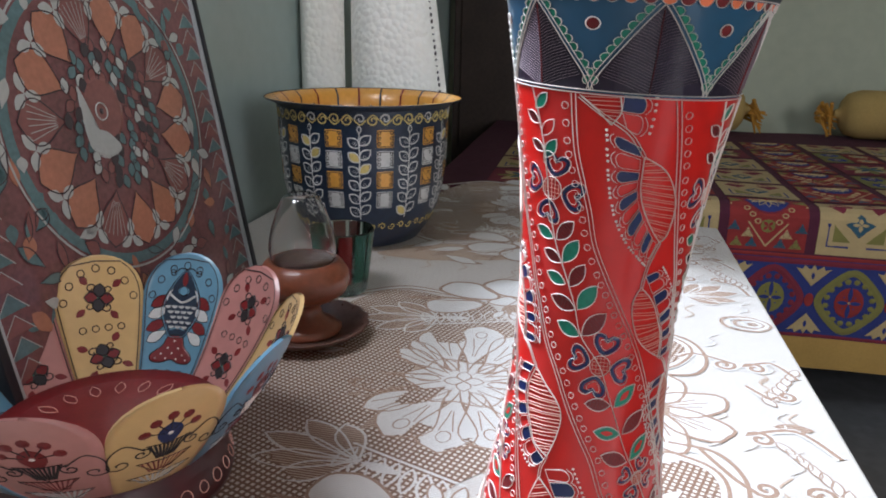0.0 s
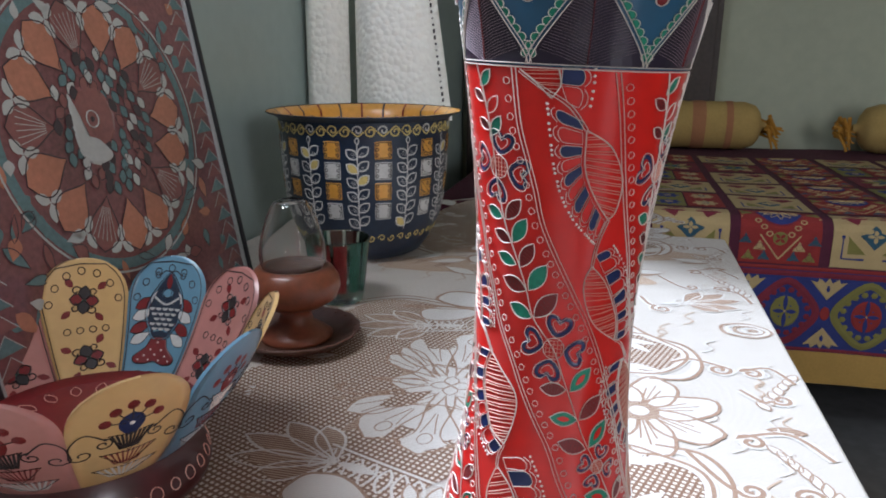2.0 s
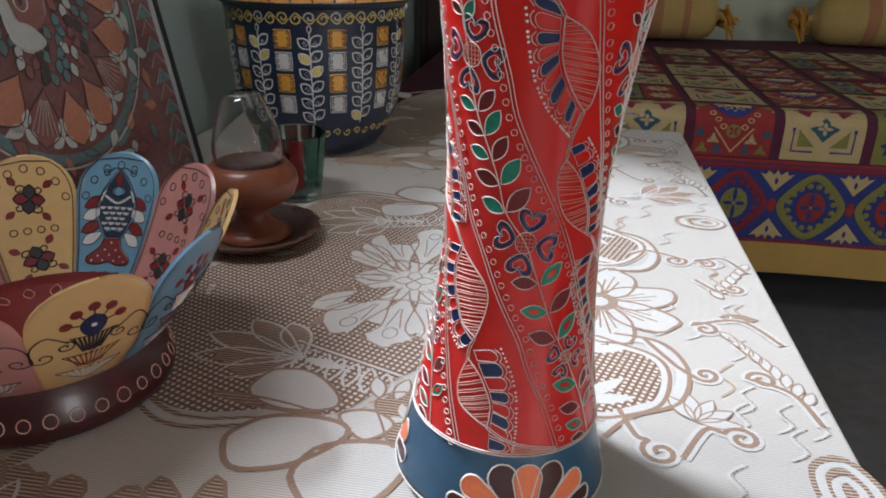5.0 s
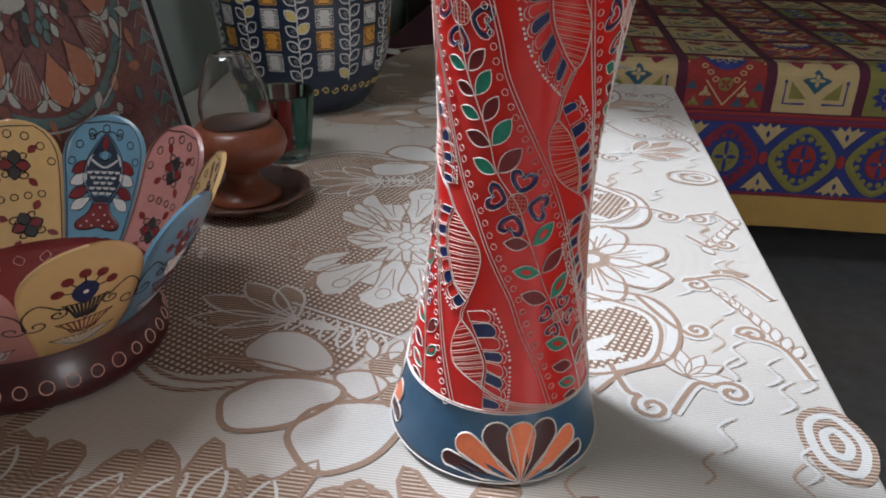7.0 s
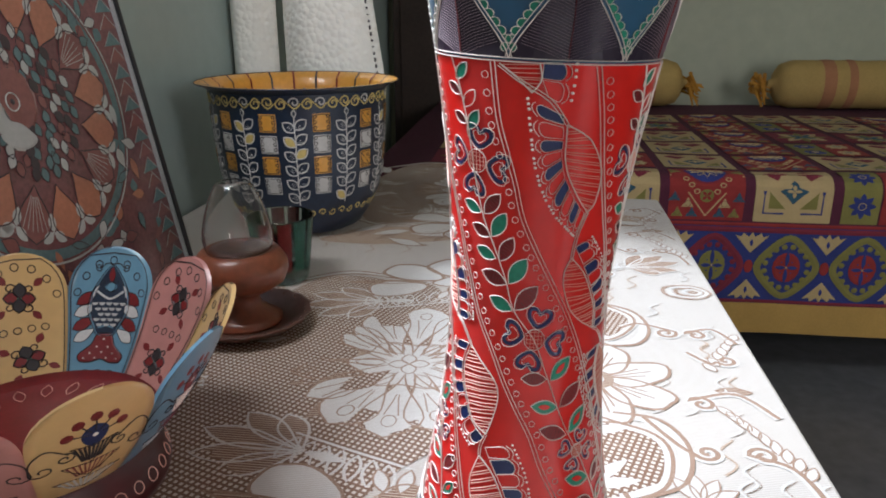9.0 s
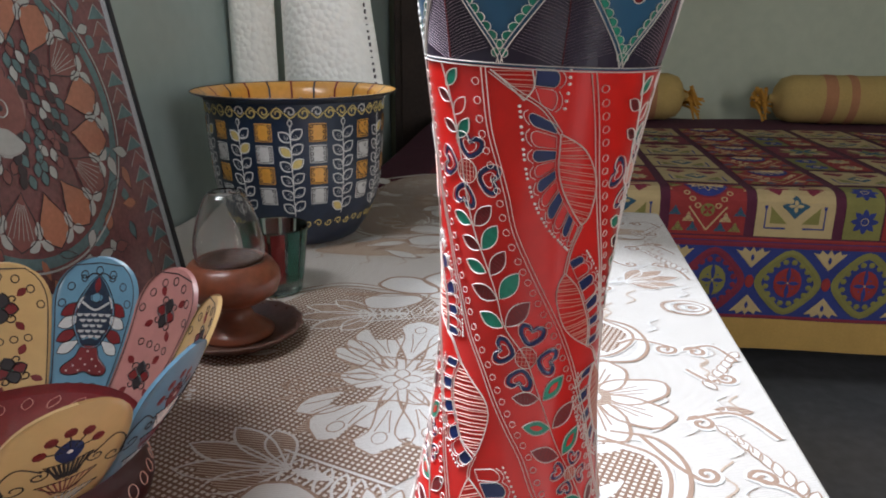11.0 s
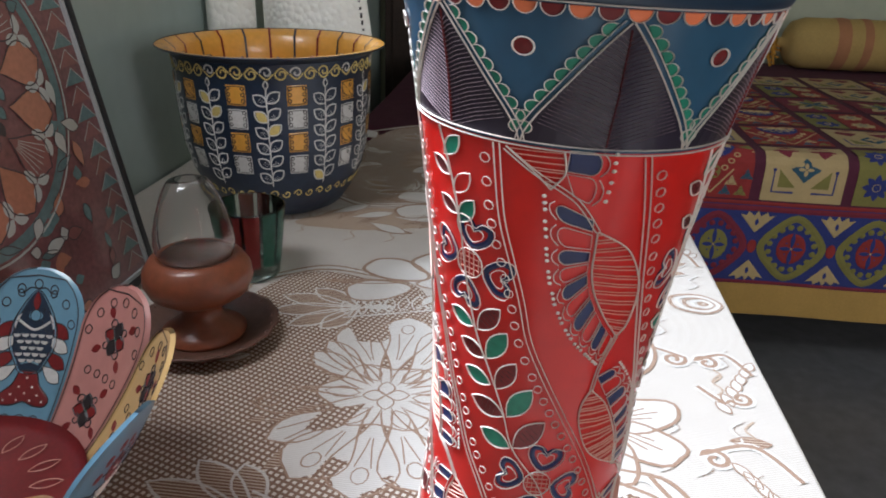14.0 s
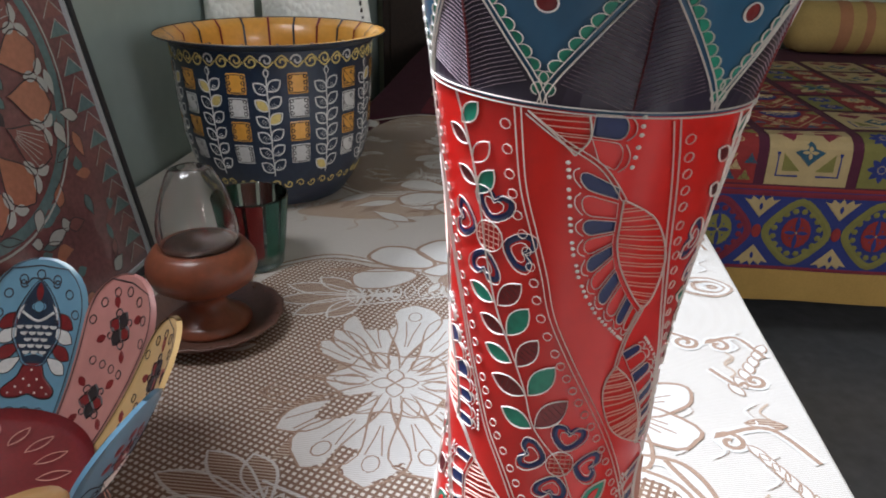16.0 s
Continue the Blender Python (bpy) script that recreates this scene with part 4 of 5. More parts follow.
for o in (-95, 0, 92):

    def s(pts):
        return mm([(x + o, z) for x, z in pts])

    first_rope = s([(-25, 316), (-22.7, 291), (-18, 273), (-13.5, 258), (-9, 241), (-0.5, 224), (10, 206), (22, 186), (33, 164), (40, 146), (46.3, 130), (52.3, 108), (61, 81), (67, 64), (73, 47)])
    rope(first_rope)
    beads(first_rope, 0.0058, 0.0017, side=-0.0042)
    second_rope = s([(-74, 316), (-69.5, 298), (-65, 278), (-61, 262), (-56, 245), (-48.5, 224), (-44, 210), (-33.6, 184), (-24, 167), (-13, 146), (-4.5, 131), (4, 116), (10.8, 98), (18.8, 80), (24.8, 63), (29.5, 47)])
    rope(second_rope)
    beads(second_rope, 0.0060, 0.0017, side=0.0044)
    # vine
    stem = s([(-48, 316), (-44, 303), (-40, 285), (-37, 262), (-31.5, 239), (-24, 223), (-17, 207), (-11, 190), (2, 174), (9.8, 156.5), (14.3, 146), (24, 123), (33.8, 104.5), (40, 91), (46, 76), (51, 58), (53, 48)])
    kit["white"].line(curve(stem, 8), 0.0010)
    for bx, bz, tx, tz, key in ((-46, 306, -38.5, 314.5, "green"), (-43.5, 299, -53, 304, "hatch"), (-42, 293, -34.5, 302, "plain"), (-40.5, 285, -49.5, 290, "hatch"), (-40, 282, -33, 292.5, "green"),
                                (-32.8, 240.5, -45.5, 244.5, "green"), (-30.8, 240, -21.3, 252, "hatch"), (-26.7, 228.5, -39.3, 233, "hatch"), (-26, 228.5, -17.9, 242.5, "green"),
                                (-23.2, 217, -36.2, 221, "green"), (-20.8, 216, -13.2, 230, "hatch"), (-16, 204, -32, 208.5, "hatch"), (-14.8, 204.2, -5.3, 219.5, "green"),
                                (-11.8, 189.5, -26.2, 195, "green"), (-10.5, 190, 1.9, 204.5, "hatch"), (14, 150, 26, 163, "eye"), (11.5, 151, -3.7, 151, "hatch"),
                                (21, 133.5, 34.5, 146.5, "hatch"), (19.5, 133.5, 3.2, 135, "eye"), (28, 116.5, 39.7, 131, "eye"), (25.8, 116, 9.1, 121, "hatch"),
                                (43, 84, 26, 89, "eye"), (46.5, 80, 54, 92, "hatch"), (45.5, 68.5, 30.5, 73, "hatch"), (50, 66, 57, 76, "eye"), (48.5, 56, 35, 61, "eye"), (50, 48.5, 38.5, 50, "hatch")):
        leaf_to(((bx + o) / 1000, bz / 1000), ((tx + o) / 1000, tz / 1000), key)
    heart_flower(s([(-35.3, 267)])[0], 0.0165, 80)
    heart_flower(s([(2.3, 174)])[0], 0.0168, 80)
    heart_flower(s([(33.8, 104.5)])[0], 0.0112, 70)
    # lenses with keys
    hatched_lens(s([(-22, 315.5), (-14, 309), (-8, 303)]), s([(-5.5, 316.5), (-4.5, 309), (-8, 303)]), 9)
    keys_row(s([(-4, 317), (-4, 309), (-1, 301)]), s([(5, 317), (5.2, 308), (4.5, 298)]), 2, 0)
    rope(s([(-22.2, 315), (-12, 307.5), (-0.2, 300), (8.1, 289)]), 0.0008, 0.0014)
    hatched_lens(s([(8.1, 289), (8.5, 281), (9.1, 272.6), (12.1, 263), (18.7, 252), (25, 244.5)]), s([(8.1, 289), (20, 281.8), (28, 269.5), (30, 260), (28.6, 249), (25, 244.5)]), 27)
    keys_row(s([(6, 293), (7, 281), (7.5, 272), (10.5, 262), (17, 251), (23.5, 243.5)]), s([(-6.2, 299), (-3.8, 284), (-1.6, 271), (1.9, 258.5), (8, 247.5), (15.6, 239.7), (21, 235)]), 10, 0)
    rope(s([(25, 244.5), (21, 232), (19.5, 220)]), 0.0008, 0.0013)
    hatched_lens(s([(19.5, 220), (16.4, 213), (17, 204), (22.5, 191), (30, 183.5), (42, 176.5)]), s([(19.5, 220), (29, 211), (37, 198), (41.5, 187), (42, 176.5)]), 24)
    keys_row(s([(21, 226), (29.5, 213), (38.5, 198), (43, 187), (44, 175)]), s([(28, 229), (38.5, 217), (48.5, 202), (52.5, 188), (54, 176)]), 9, 0)
    rope(s([(42, 176.5), (49, 173), (57.1, 163.3)]), 0.0008, 0.0013)
    hatched_lens(s([(-37.9, 163.3), (-42, 152.5), (-41, 141), (-37, 131), (-31.5, 120), (-21.5, 114)]), s([(-37.9, 163.3), (-30, 156.6), (-20, 147.8), (-16.5, 140), (-17, 131), (-19.4, 120.6), (-21.5, 114)]), 27)
    keys_row(s([(-40, 163), (-44, 152), (-42.5, 141), (-38, 130), (-32, 119), (-22, 111)]), s([(-51, 162), (-54, 150), (-51, 138), (-45, 126), (-37, 113.5), (-27, 105)]), 9, 0)
    rope(s([(-21.5, 114), (-24, 106), (-24.1, 100.3)]), 0.0008, 0.0013)
    hatched_lens(s([(-24.1, 100.3), (-28, 86), (-26.2, 74.5), (-21, 69), (-8, 62)]), s([(-24.1, 100.3), (-16, 92.6), (-10, 82), (-7.6, 74), (-8, 62)]), 22)
    keys_row(s([(-21, 106), (-14.5, 94), (-8.5, 83), (-6, 73), (-6.5, 62), (-6, 48)]), s([(-9, 110), (-2.5, 97), (1.5, 84), (3, 70), (3, 58), (2, 48)]), 8, 1)
    for k in range(5):
        kit["pinkline"].line(s([(5, 47.5 + 1.1 * k), (15, 47.3 + 0.7 * k), (28, 47.2 + 0.3 * k)]), 0.0006)
    rope(s([(-8, 62), (0, 57), (8, 53.5), (29, 48.5)]), 0.0008, 0.0013)
# collar: leaf triangles, scalloped edges, dots
for c in (-94, -41.5, 5.2, 53, 106, 163):
    def s(pts):
        return mm(pts)

    def half_leaf(z):
        return float(np.interp(z, (318, 322, 328, 336, 345, 352, 357), (23.2, 22.2, 18.8, 13.6, 8.0, 3.6, 0.2)))
    for k in range(26):
        row = [[(c - half_leaf(z) + 2 * half_leaf(z) * i / 10, z) for i in range(11)] for z in (318 + 39 * k / 26, 318 + 39 * (k + 1) / 26)]
        q = kit["plum"]
        base = len(q.v)
        q.v += [q.place(*p, 0.0) for r in row for p in s(r)]
        q.f += [(base + i, base + i + 1, base + i + 12, base + i + 11) for i in range(10)]
    kit["darkred"].line(s([(c, 319), (c + 0.4, 336), (c, 355)]), 0.0011, 0.0010)
    for k in range(26):
        z = 317.5 + k * 1.36
        for d in (-1, 1):
            end = z + 7.5 * (1 - k / 34)
            w = half_leaf(min(end, 356.5)) * 0.92
            kit["mauve"].line(s([(c, z), (c + d * w * 0.5, (z + end) / 2 + 0.5), (c + d * w, end)]), 0.00040, 0.0004)
    for d in (-1, 1):
        zs = [318 + 39 * k / 12 for k in range(13)]
        kit["white"].line(s([(c + d * half_leaf(z), z) for z in zs]), 0.0010)
        kit["white"].line(s([(c + d * (half_leaf(z) + 1.5), z + 0.6) for z in zs]), 0.0007)
        for k in range(10):
            z = 321 + 35.5 * (k + 0.5) / 10
            x = c + d * (half_leaf(z) + 2.6)
            lobe = [(x + d * 2.1 * math.cos(q) - 0.9 * d * math.sin(q) * 0.9, z + 1.9 * math.sin(q) + 0.8 * math.cos(q)) for q in [-1.7 + 3.4 * i / 7 for i in range(8)]]
            kit["green"].fill(s(lobe), 0.0003)
            kit["white"].line(s(lobe), 0.0006, 0.0006)
for c in (-68, -18.2, 29.8, 79, 134, 190):
    q = (c / 1000, 0.3478)
    kit["darkred"].dot(q, 0.0026, 0.0005, 12)
    kit["white"].ring(q, 0.0027, 0.0010, n=14)
n = 52
for k in range(n):
    c = (TURN_AROUND * k / n, 0.3606)
    lobe = [(c[0] + 0.0027 * math.cos(q), c[1] - 0.0035 * math.sin(q)) for q in [math.pi * i / 9 for i in range(10)]]
    kit["orange" if k % 2 else "darkred"].fill(lobe, 0.0003)
    kit["white"].line(lobe, 0.0006, 0.0006)
for z, w in ((0.3165, 0.0011), (0.3182, 0.0009), (0.3613, 0.0011), (0.046, 0.0012), (0.0475, 0.0008)):
    kit["white"].line([(TURN_AROUND * k / 96, z) for k in range(97)], w, 0.0008)


def teardrop(c, angle, L, W):
    """A petal with a round end, from c along an angle."""
    a = radians(angle)
    r = W / 2
    side = [(0.0, 0.0), ((L - r) * 0.5, r * 0.66), (L - r, r)]
    tip = [(L - r + r * math.sin(k * math.pi / 8), r * math.cos(k * math.pi / 8)) for k in range(1, 8)]
    loop = side + tip + [(x, -y) for x, y in side[:0:-1]]
    return [(c[0] + x * math.cos(a) - y * math.sin(a), c[1] + x * math.sin(a) + y * math.cos(a)) for x, y in loop]


fan = Kit(around(vr, radians(-97), 0.066, 0.0001))
fan.lift, fan.thin = {"white": 0.0004}, 0.8
for c in (19, 19 - 138, 19 + 138):
    for k, (a, L, W) in enumerate(((167, 50, 10), (13, 48, 10), (147, 48, 15), (33, 47, 15), (118, 43, 18.5), (62, 43, 18.5), (90, 39, 19))):
        p = teardrop((c / 1000, 0.0015), a, L / 1000, W / 1000)
        fan["orange" if k in (2, 3, 6) else "maroon"].fill(p, 0.0003 + 0.00003 * k)
        fan["white"].line(p, 0.0014, 0.0008, True)
fan["white"].line([(2 * math.pi * 0.066 * k / 96, 0.0016) for k in range(97)], 0.0011, 0.0006)
fan.flush(vase, {"white": "base_line", "orange": "coral_petal", "maroon": "maroon_petal"})
kit.flush(vase, {"white": "white_relief_line", "navy": "navy_key", "green": "green_leaf", "darkred": "maroon_leaf", "plum": "plum_leaf_triangle", "pinkline": "pink_hatching", "orange": "coral_petal", "ink": "leaf_hatching", "mauve": "mauve_hatching", "red": "leaf_eye"})

# ---- planter ----
planter = thing("planter", pose(-0.095, 1.238, TOP + 0.0012), "midnight blue enamelled planter painted with squares and leaf vines", "planter")
BP = [(0.080, 0.0), (0.092, 0.006), (0.108, 0.028), (0.124, 0.062), (0.132, 0.100), (0.1360, 0.150), (0.1390, 0.215), (0.1405, 0.224)]
part("body", lathe([(0.0, 0.0), *BP], 96), M["midnight"], planter, "midnight blue outer wall", True)
part("inside", lathe([(0.1585, 0.2340), (0.150, 0.2345), (0.138, 0.224), (0.134, 0.20), (0.130, 0.10), (0.10, 0.03), (0.0, 0.02)], 96), M["amber"], planter, "amber yellow inside wall", True)
part("rim", lathe([(0.1405, 0.224), (0.150, 0.2305), (0.158, 0.2322), (0.1600, 0.2335), (0.1585, 0.2350)], 96), M["midnight"], planter, "flared rim", True)
br = interp(BP)
BR = 0.1355
kit = Kit(around(br, radians(-69), BR, 0.0002))
kit.lift = {"ink": 0.0006, "silver": 0.0002, "white": 0.0003}
COL = 2 * math.pi * BR / 22
for c in range(22):
    x = c * COL
    kind = c % 2
    if kind == 0:
        dots = c % 4 == 0
        for k in range(4):
            y = 0.077 + k * 0.0315
            key = "silver" if k % 2 == 0 else "amber"
            w = 0.0126
            p = [(x - w, y), (x, y - 0.0006), (x + w, y), (x + w + 0.0006, y + 0.013), (x + w, y + 0.026), (x, y + 0.0266), (x - w, y + 0.026), (x - w - 0.0006, y + 0.013)]
            kit[key].fill(p, 0.0005)
            q = [(x + (a - x) * 0.86, y + 0.014 + (b - y - 0.014) * 0.86) for a, b in p]
            kit["ink"].line(q, 0.0014, 0.0004, True)
            if dots:
                for i in (-1, 1):
                    for j in range(3):
                        kit["ink"].ring((x + i * 0.0095, y + 0.006 + j * 0.008), 0.0023, 0.0016, 0.0004, 8)
            else:
                kit["ink"].line([(x - 0.012, y + 0.025), (x + 0.010, y + 0.003)], 0.0019, 0.0004)
                for j in range(4):
                    kit["ink"].line([(x - 0.011, y + 0.020 - j * 0.005), (x - 0.008 + j * 0.005, y + 0.004)], 0.0011, 0.0004)
                kit["ink"].ring((x + 0.004, y + 0.019), 0.0022, 0.0016, 0.0004, 8)
                kit["ink"].ring((x + 0.0095, y + 0.014), 0.0018, 0.0010, 0.0004, 8)
    else:
        kit["silver"].line(curve([(x + 0.0008 * math.sin(k * 2.3), 0.058 + k * 0.016) for k in range(10)], 3), 0.0017, 0.0006)
        for k in range(6):
            y = 0.064 + k * 0.0215
            for d in (-1, 1):
                p = petal((x, y + (0.004 if d > 0 else 0)), 90 - d * 50, 0.0215, 0.0135, 7)
                kit["silver"].line(p, 0.0021, 0.0006, True)
                if (k * 2 + d + c) % 7 == 0:
                    kit["gold"].fill([(x + (a - x) * 0.9, b) for a, b in p], 0.0003)
                else:
                    a = radians(90 - d * 46)
                    for t in (0.35, 0.5, 0.65):
                        kit["silver"].line([(x + 0.0185 * t * math.cos(a) - 0.003 * math.sin(a), y + 0.0185 * t * math.sin(a) + 0.003 * math.cos(a)), (x + 0.0185 * t * math.cos(a) + 0.003 * math.sin(a), y + 0.0185 * t * math.sin(a) - 0.003 * math.cos(a))], 0.0006, 0.0005)
        kit["silver"].fill(petal((x, 0.192), 90, 0.013, 0.0075), 0.0004)
        kit["midnight"].fill(petal((x, 0.194), 90, 0.009, 0.0045), 0.0008)
for k in range(46):
    x = 2 * math.pi * BR * k / 46
    kit["gold" if k % 4 else "silver"].line(spiral((x, 0.2130 - (0.001 if k % 2 else -0.001)), 0.0080, 180, 1.1, 12, 1 if k % 2 else -1), 0.0024, 0.0006)
    kit["gold"].line(curve([(x - 0.0085, 0.2125), (x, 0.2200 if k % 2 else 0.2055), (x + 0.0085, 0.2125)], 4), 0.0022, 0.0006)
    kit["gold"].line(spiral((x, 0.044), 0.007, 180, 1.1, 10, 1 if k % 2 else -1), 0.0022, 0.0006)
kit.flush(planter, {"silver": "silver_leaf_vine", "amber": "amber_square", "ink": "ink_line", "gold": "gold_scroll", "midnight": "leaf_core", "white": "white_line"})
for k in range(22):
    t = 2 * math.pi * k / 22 + 0.06
    v = []
    for r, z in ((0.1575, 0.2356), (0.150, 0.2358), (0.1370, 0.2245), (0.1330, 0.20), (0.1315, 0.165)):
        for d in (-0.0016, 0.0016):
            rr = r - 0.0006
            v.append((rr * math.cos(t + d / rr), rr * math.sin(t + d / rr), z))
    part("rim_stripe", (v, [(2 * i, 2 * i + 1, 2 * i + 3, 2 * i + 2) for i in range(4)]), M["midnight" if k % 2 else "darkred"], planter)

# ---- petal bowl ----
NB, BC, B0 = 11, (-0.196, 0.526), -30.4
bowl = thing("bowl", pose(BC[0], BC[1], TOP + 0.0012), "footed enamel bowl of cream, blue and pink petal panels", "bowl")
part("foot", lathe([(0.0, 0.0), (0.082, 0.0), (0.0885, 0.003), (0.0905, 0.009), (0.0895, 0.016), (0.0855, 0.026), (0.081, 0.036), (0.081, 0.043)], 72), M["maroon"], bowl, "glossy maroon foot with painted rings", True)
part("bottom", lathe([(0.0, 0.044), (0.050, 0.0445), (0.076, 0.046), (0.0865, 0.051), (0.084, 0.042)], 72), M["darkred"], bowl, "dark red inside bottom", True)
YL = 0.118


def prof_r(y):
    q = y / YL
    return 0.083 + 0.065 * (0.85 * q + 0.15 * math.sin(q * math.pi / 2))


def prof_z(y):
    q = y / YL
    return 0.042 + 0.098 * (0.72 * q + 0.28 * q * q)


def half_width(y):
    q = y / YL
    full = math.pi / NB * prof_r(y) * 0.995
    if q <= 0.66:
        return full
    s = (q - 0.66) / 0.34
    return full * math.sqrt(max(0.0, 1 - s ** 2.3))


def panel_chart(mid, side):
    def place(x, y, h):
        y = min(max(y, 0), YL)
        r = prof_r(y) + (0.0032 + h if side > 0 else -h)
        t = mid + x / prof_r(y)
        z = prof_z(y) + (-0.4 * h if side > 0 else 0.5 * h)
        return Vector((r * math.cos(t), r * math.sin(t), z))
    return place


def panel(mid, color):
    inner, outer = panel_chart(mid, -1), panel_chart(mid, 1)
    rows, cols = [YL * (k / 22) for k in range(22)] + [YL * 0.975, YL * 0.992, YL * 0.999], 10
    v = []
    for f in (inner, outer):
        for y in rows:
            w = half_width(y)
            v += [f(-w + 2 * w * i / cols, y, 0) for i in range(cols + 1)]
    n, f = len(rows) * (cols + 1), []
    for s in (0, 1):
        for j in range(len(rows) - 1):
            for i in range(cols):
                a = s * n + j * (cols + 1) + i
                f.append((a, a + 1, a + cols + 2, a + cols + 1))
    for j in range(len(rows) - 1):
        for i in (0, cols):
            a = j * (cols + 1) + i
            f.append((a, a + cols + 1, n + a + cols + 1, n + a))
    a = (len(rows) - 1) * (cols + 1)
    f += [(a + i, a + i + 1, n + a + i + 1, n + a + i) for i in range(cols)]
    return part("panel", (v, f), M[color], bowl, {"cream": "cream enamel petal panel", "sky": "sky blue enamel petal panel", "pink": "dusty pink enamel petal panel"}[color], True)


def quatrefoil(k, c, R, turn):
    k["green"].dot(c, R * 0.16, 0.0006, 8)
    for j in range(4):
        a = turn + 90 * j
        key = ("darkred", "ink", "darkred", "ink")[j]
        k[key].fill(petal(c, a, R * 0.52, R * 0.42), 0.0003)
        k["ink"].line(petal(c, a, R * 0.52, R * 0.42), R * 0.05, 0.0005, True)
        b = radians(a + 45)
        e = (c[0] + R * 0.45 * math.cos(b), c[1] + R * 0.45 * math.sin(b))
        k["ink"].line(spiral((e[0], e[1]), R * 0.20, a + 180, 1.0, 9, 1 if j % 2 else -1), R * 0.05, 0.0005)
        b2 = radians(a + 45)
        k["darkred"].fill(petal((c[0] + R * 0.62 * math.cos(b2), c[1] + R * 0.62 * math.sin(b2)), a + 45, R * 0.42, R * 0.26), 0.0003)


def inside_art(mid, color):
    k = Kit(panel_chart(mid, -1))
    k.lift = {"ink": 0.0003, "white": 0.0003, "silver": 0.0002}
    edge = [(-half_width(y) * 0.93, y) for y in [YL * q / 20 for q in range(1, 20)]]
    ring = edge + [(0.0, YL * 0.965)] + [(-x, y) for x, y in edge[::-1]]
    k["ink"].line(ring, 0.0009, 0.0003)
    for j in range(7):
        a = radians(15 + 150 * j / 6)
        k["ink"].ring((0.030 * math.cos(a), 0.074 + 0.034 * math.sin(a)), 0.0031, 0.0009, 0.0003, 9)
    if color == "sky":
        body = curve([(0, 0.104), (0.008, 0.096), (0.0155, 0.081), (0.0165, 0.066), (0.011, 0.053), (0.0062, 0.045), (-0.0062, 0.045), (-0.011, 0.053), (-0.0165, 0.066), (-0.0155, 0.081), (-0.008, 0.096)], 4, True)
        for d in (-1, 1):
            for i, (y, a, L, key) in enumerate(((0.092, 24, 0.019, "silver"), (0.083, 62, 0.022, "darkred"), (0.072, 66, 0.022, "silver"), (0.061, 62, 0.022, "darkred"), (0.051, 56, 0.020, "silver"))):
                q = petal((d * (0.009 if i else 0.006), y), -90 + d * a, L, 0.0105, 8, 0.62)
                k[key].fill(q, 0.00025)
                k["ink"].line(q, 0.0007, 0.0004, True)
            k["ink"].line(curve([(0, 0.1045), (d * 0.006, 0.1055), (d * 0.011, 0.101)], 5) + spiral((d * 0.0125, 0.1025), 0.0036, 210 if d > 0 else -30, 1.1, 10, d), 0.0009, 0.0004)
        k["midnight"].fill(body, 0.0005)
        k["sky"].line(body, 0.0016, 0.0007, True)
        k["ink"].line([(x * 1.09, y) for x, y in body], 0.0008, 0.0006, True)
        k["darkred"].fill(petal((0, 0.103), -90, 0.014, 0.006), 0.0008)
        k["sky"].fill(oval((0, 0.0865), 0.0058, 0.0040), 0.0008)
        k["ink"].ring((0, 0.0865), 0.0040, 0.0010, 0.0010, 10)
        k["silver"].line(curve([(-0.0120, 0.083), (0, 0.0765), (0.0120, 0.083)], 6), 0.0032, 0.0008)
        for j in range(5):
            for i in range(-2, 3):
                x, y = i * 0.0062 + (j % 2) * 0.0031, 0.0735 - j * 0.0046
                if abs(x) < 0.0135 - 0.0016 * max(0, j - 1):
                    k["silver"].fill([(x + 0.0029 * math.cos(q), y - 0.0026 * math.sin(q)) for q in [math.pi * n / 6 for n in range(7)]], 0.0009 + 0.0001 * (j % 2))
        k["sky"].line([(-0.007, 0.0515), (0, 0.0535), (0.007, 0.0515)], 0.0030, 0.0009)
        tail = curve([(0.006, 0.046), (0.0105, 0.036), (0.0195, 0.027), (0.017, 0.0205), (0.008, 0.0195), (0, 0.0225), (-0.008, 0.0195), (-0.017, 0.0205), (-0.0195, 0.027), (-0.0105, 0.036), (-0.006, 0.046)], 4, True)
        k["darkred"].fill(tail, 0.0004)
        k["ink"].line(tail, 0.0009, 0.0005, True)
        for x, y in ((0, 0.041), (-0.005, 0.034), (0.005, 0.034), (0, 0.029), (-0.010, 0.028), (0.010, 0.028), (-0.0145, 0.0235), (0.0145, 0.0235), (-0.005, 0.0235), (0.005, 0.0235)):
            k["white"].dot((x, y), 0.0011, 0.0008, 7)
        for i in (-1, 0, 1):
            k["ink"].ring((i * 0.011, 0.0095), 0.0033, 0.0009, 0.0003, 9, 0.0026)
    else:
        quatrefoil(k, (0, 0.083), 0.0235, 10)
        quatrefoil(k, (0, 0.029), 0.0245, -15)
        for i in (-1.5, -0.5, 0.5, 1.5):
            k["ink"].ring((i * 0.0105, 0.056), 0.0030, 0.0009, 0.0003, 9)
    return k


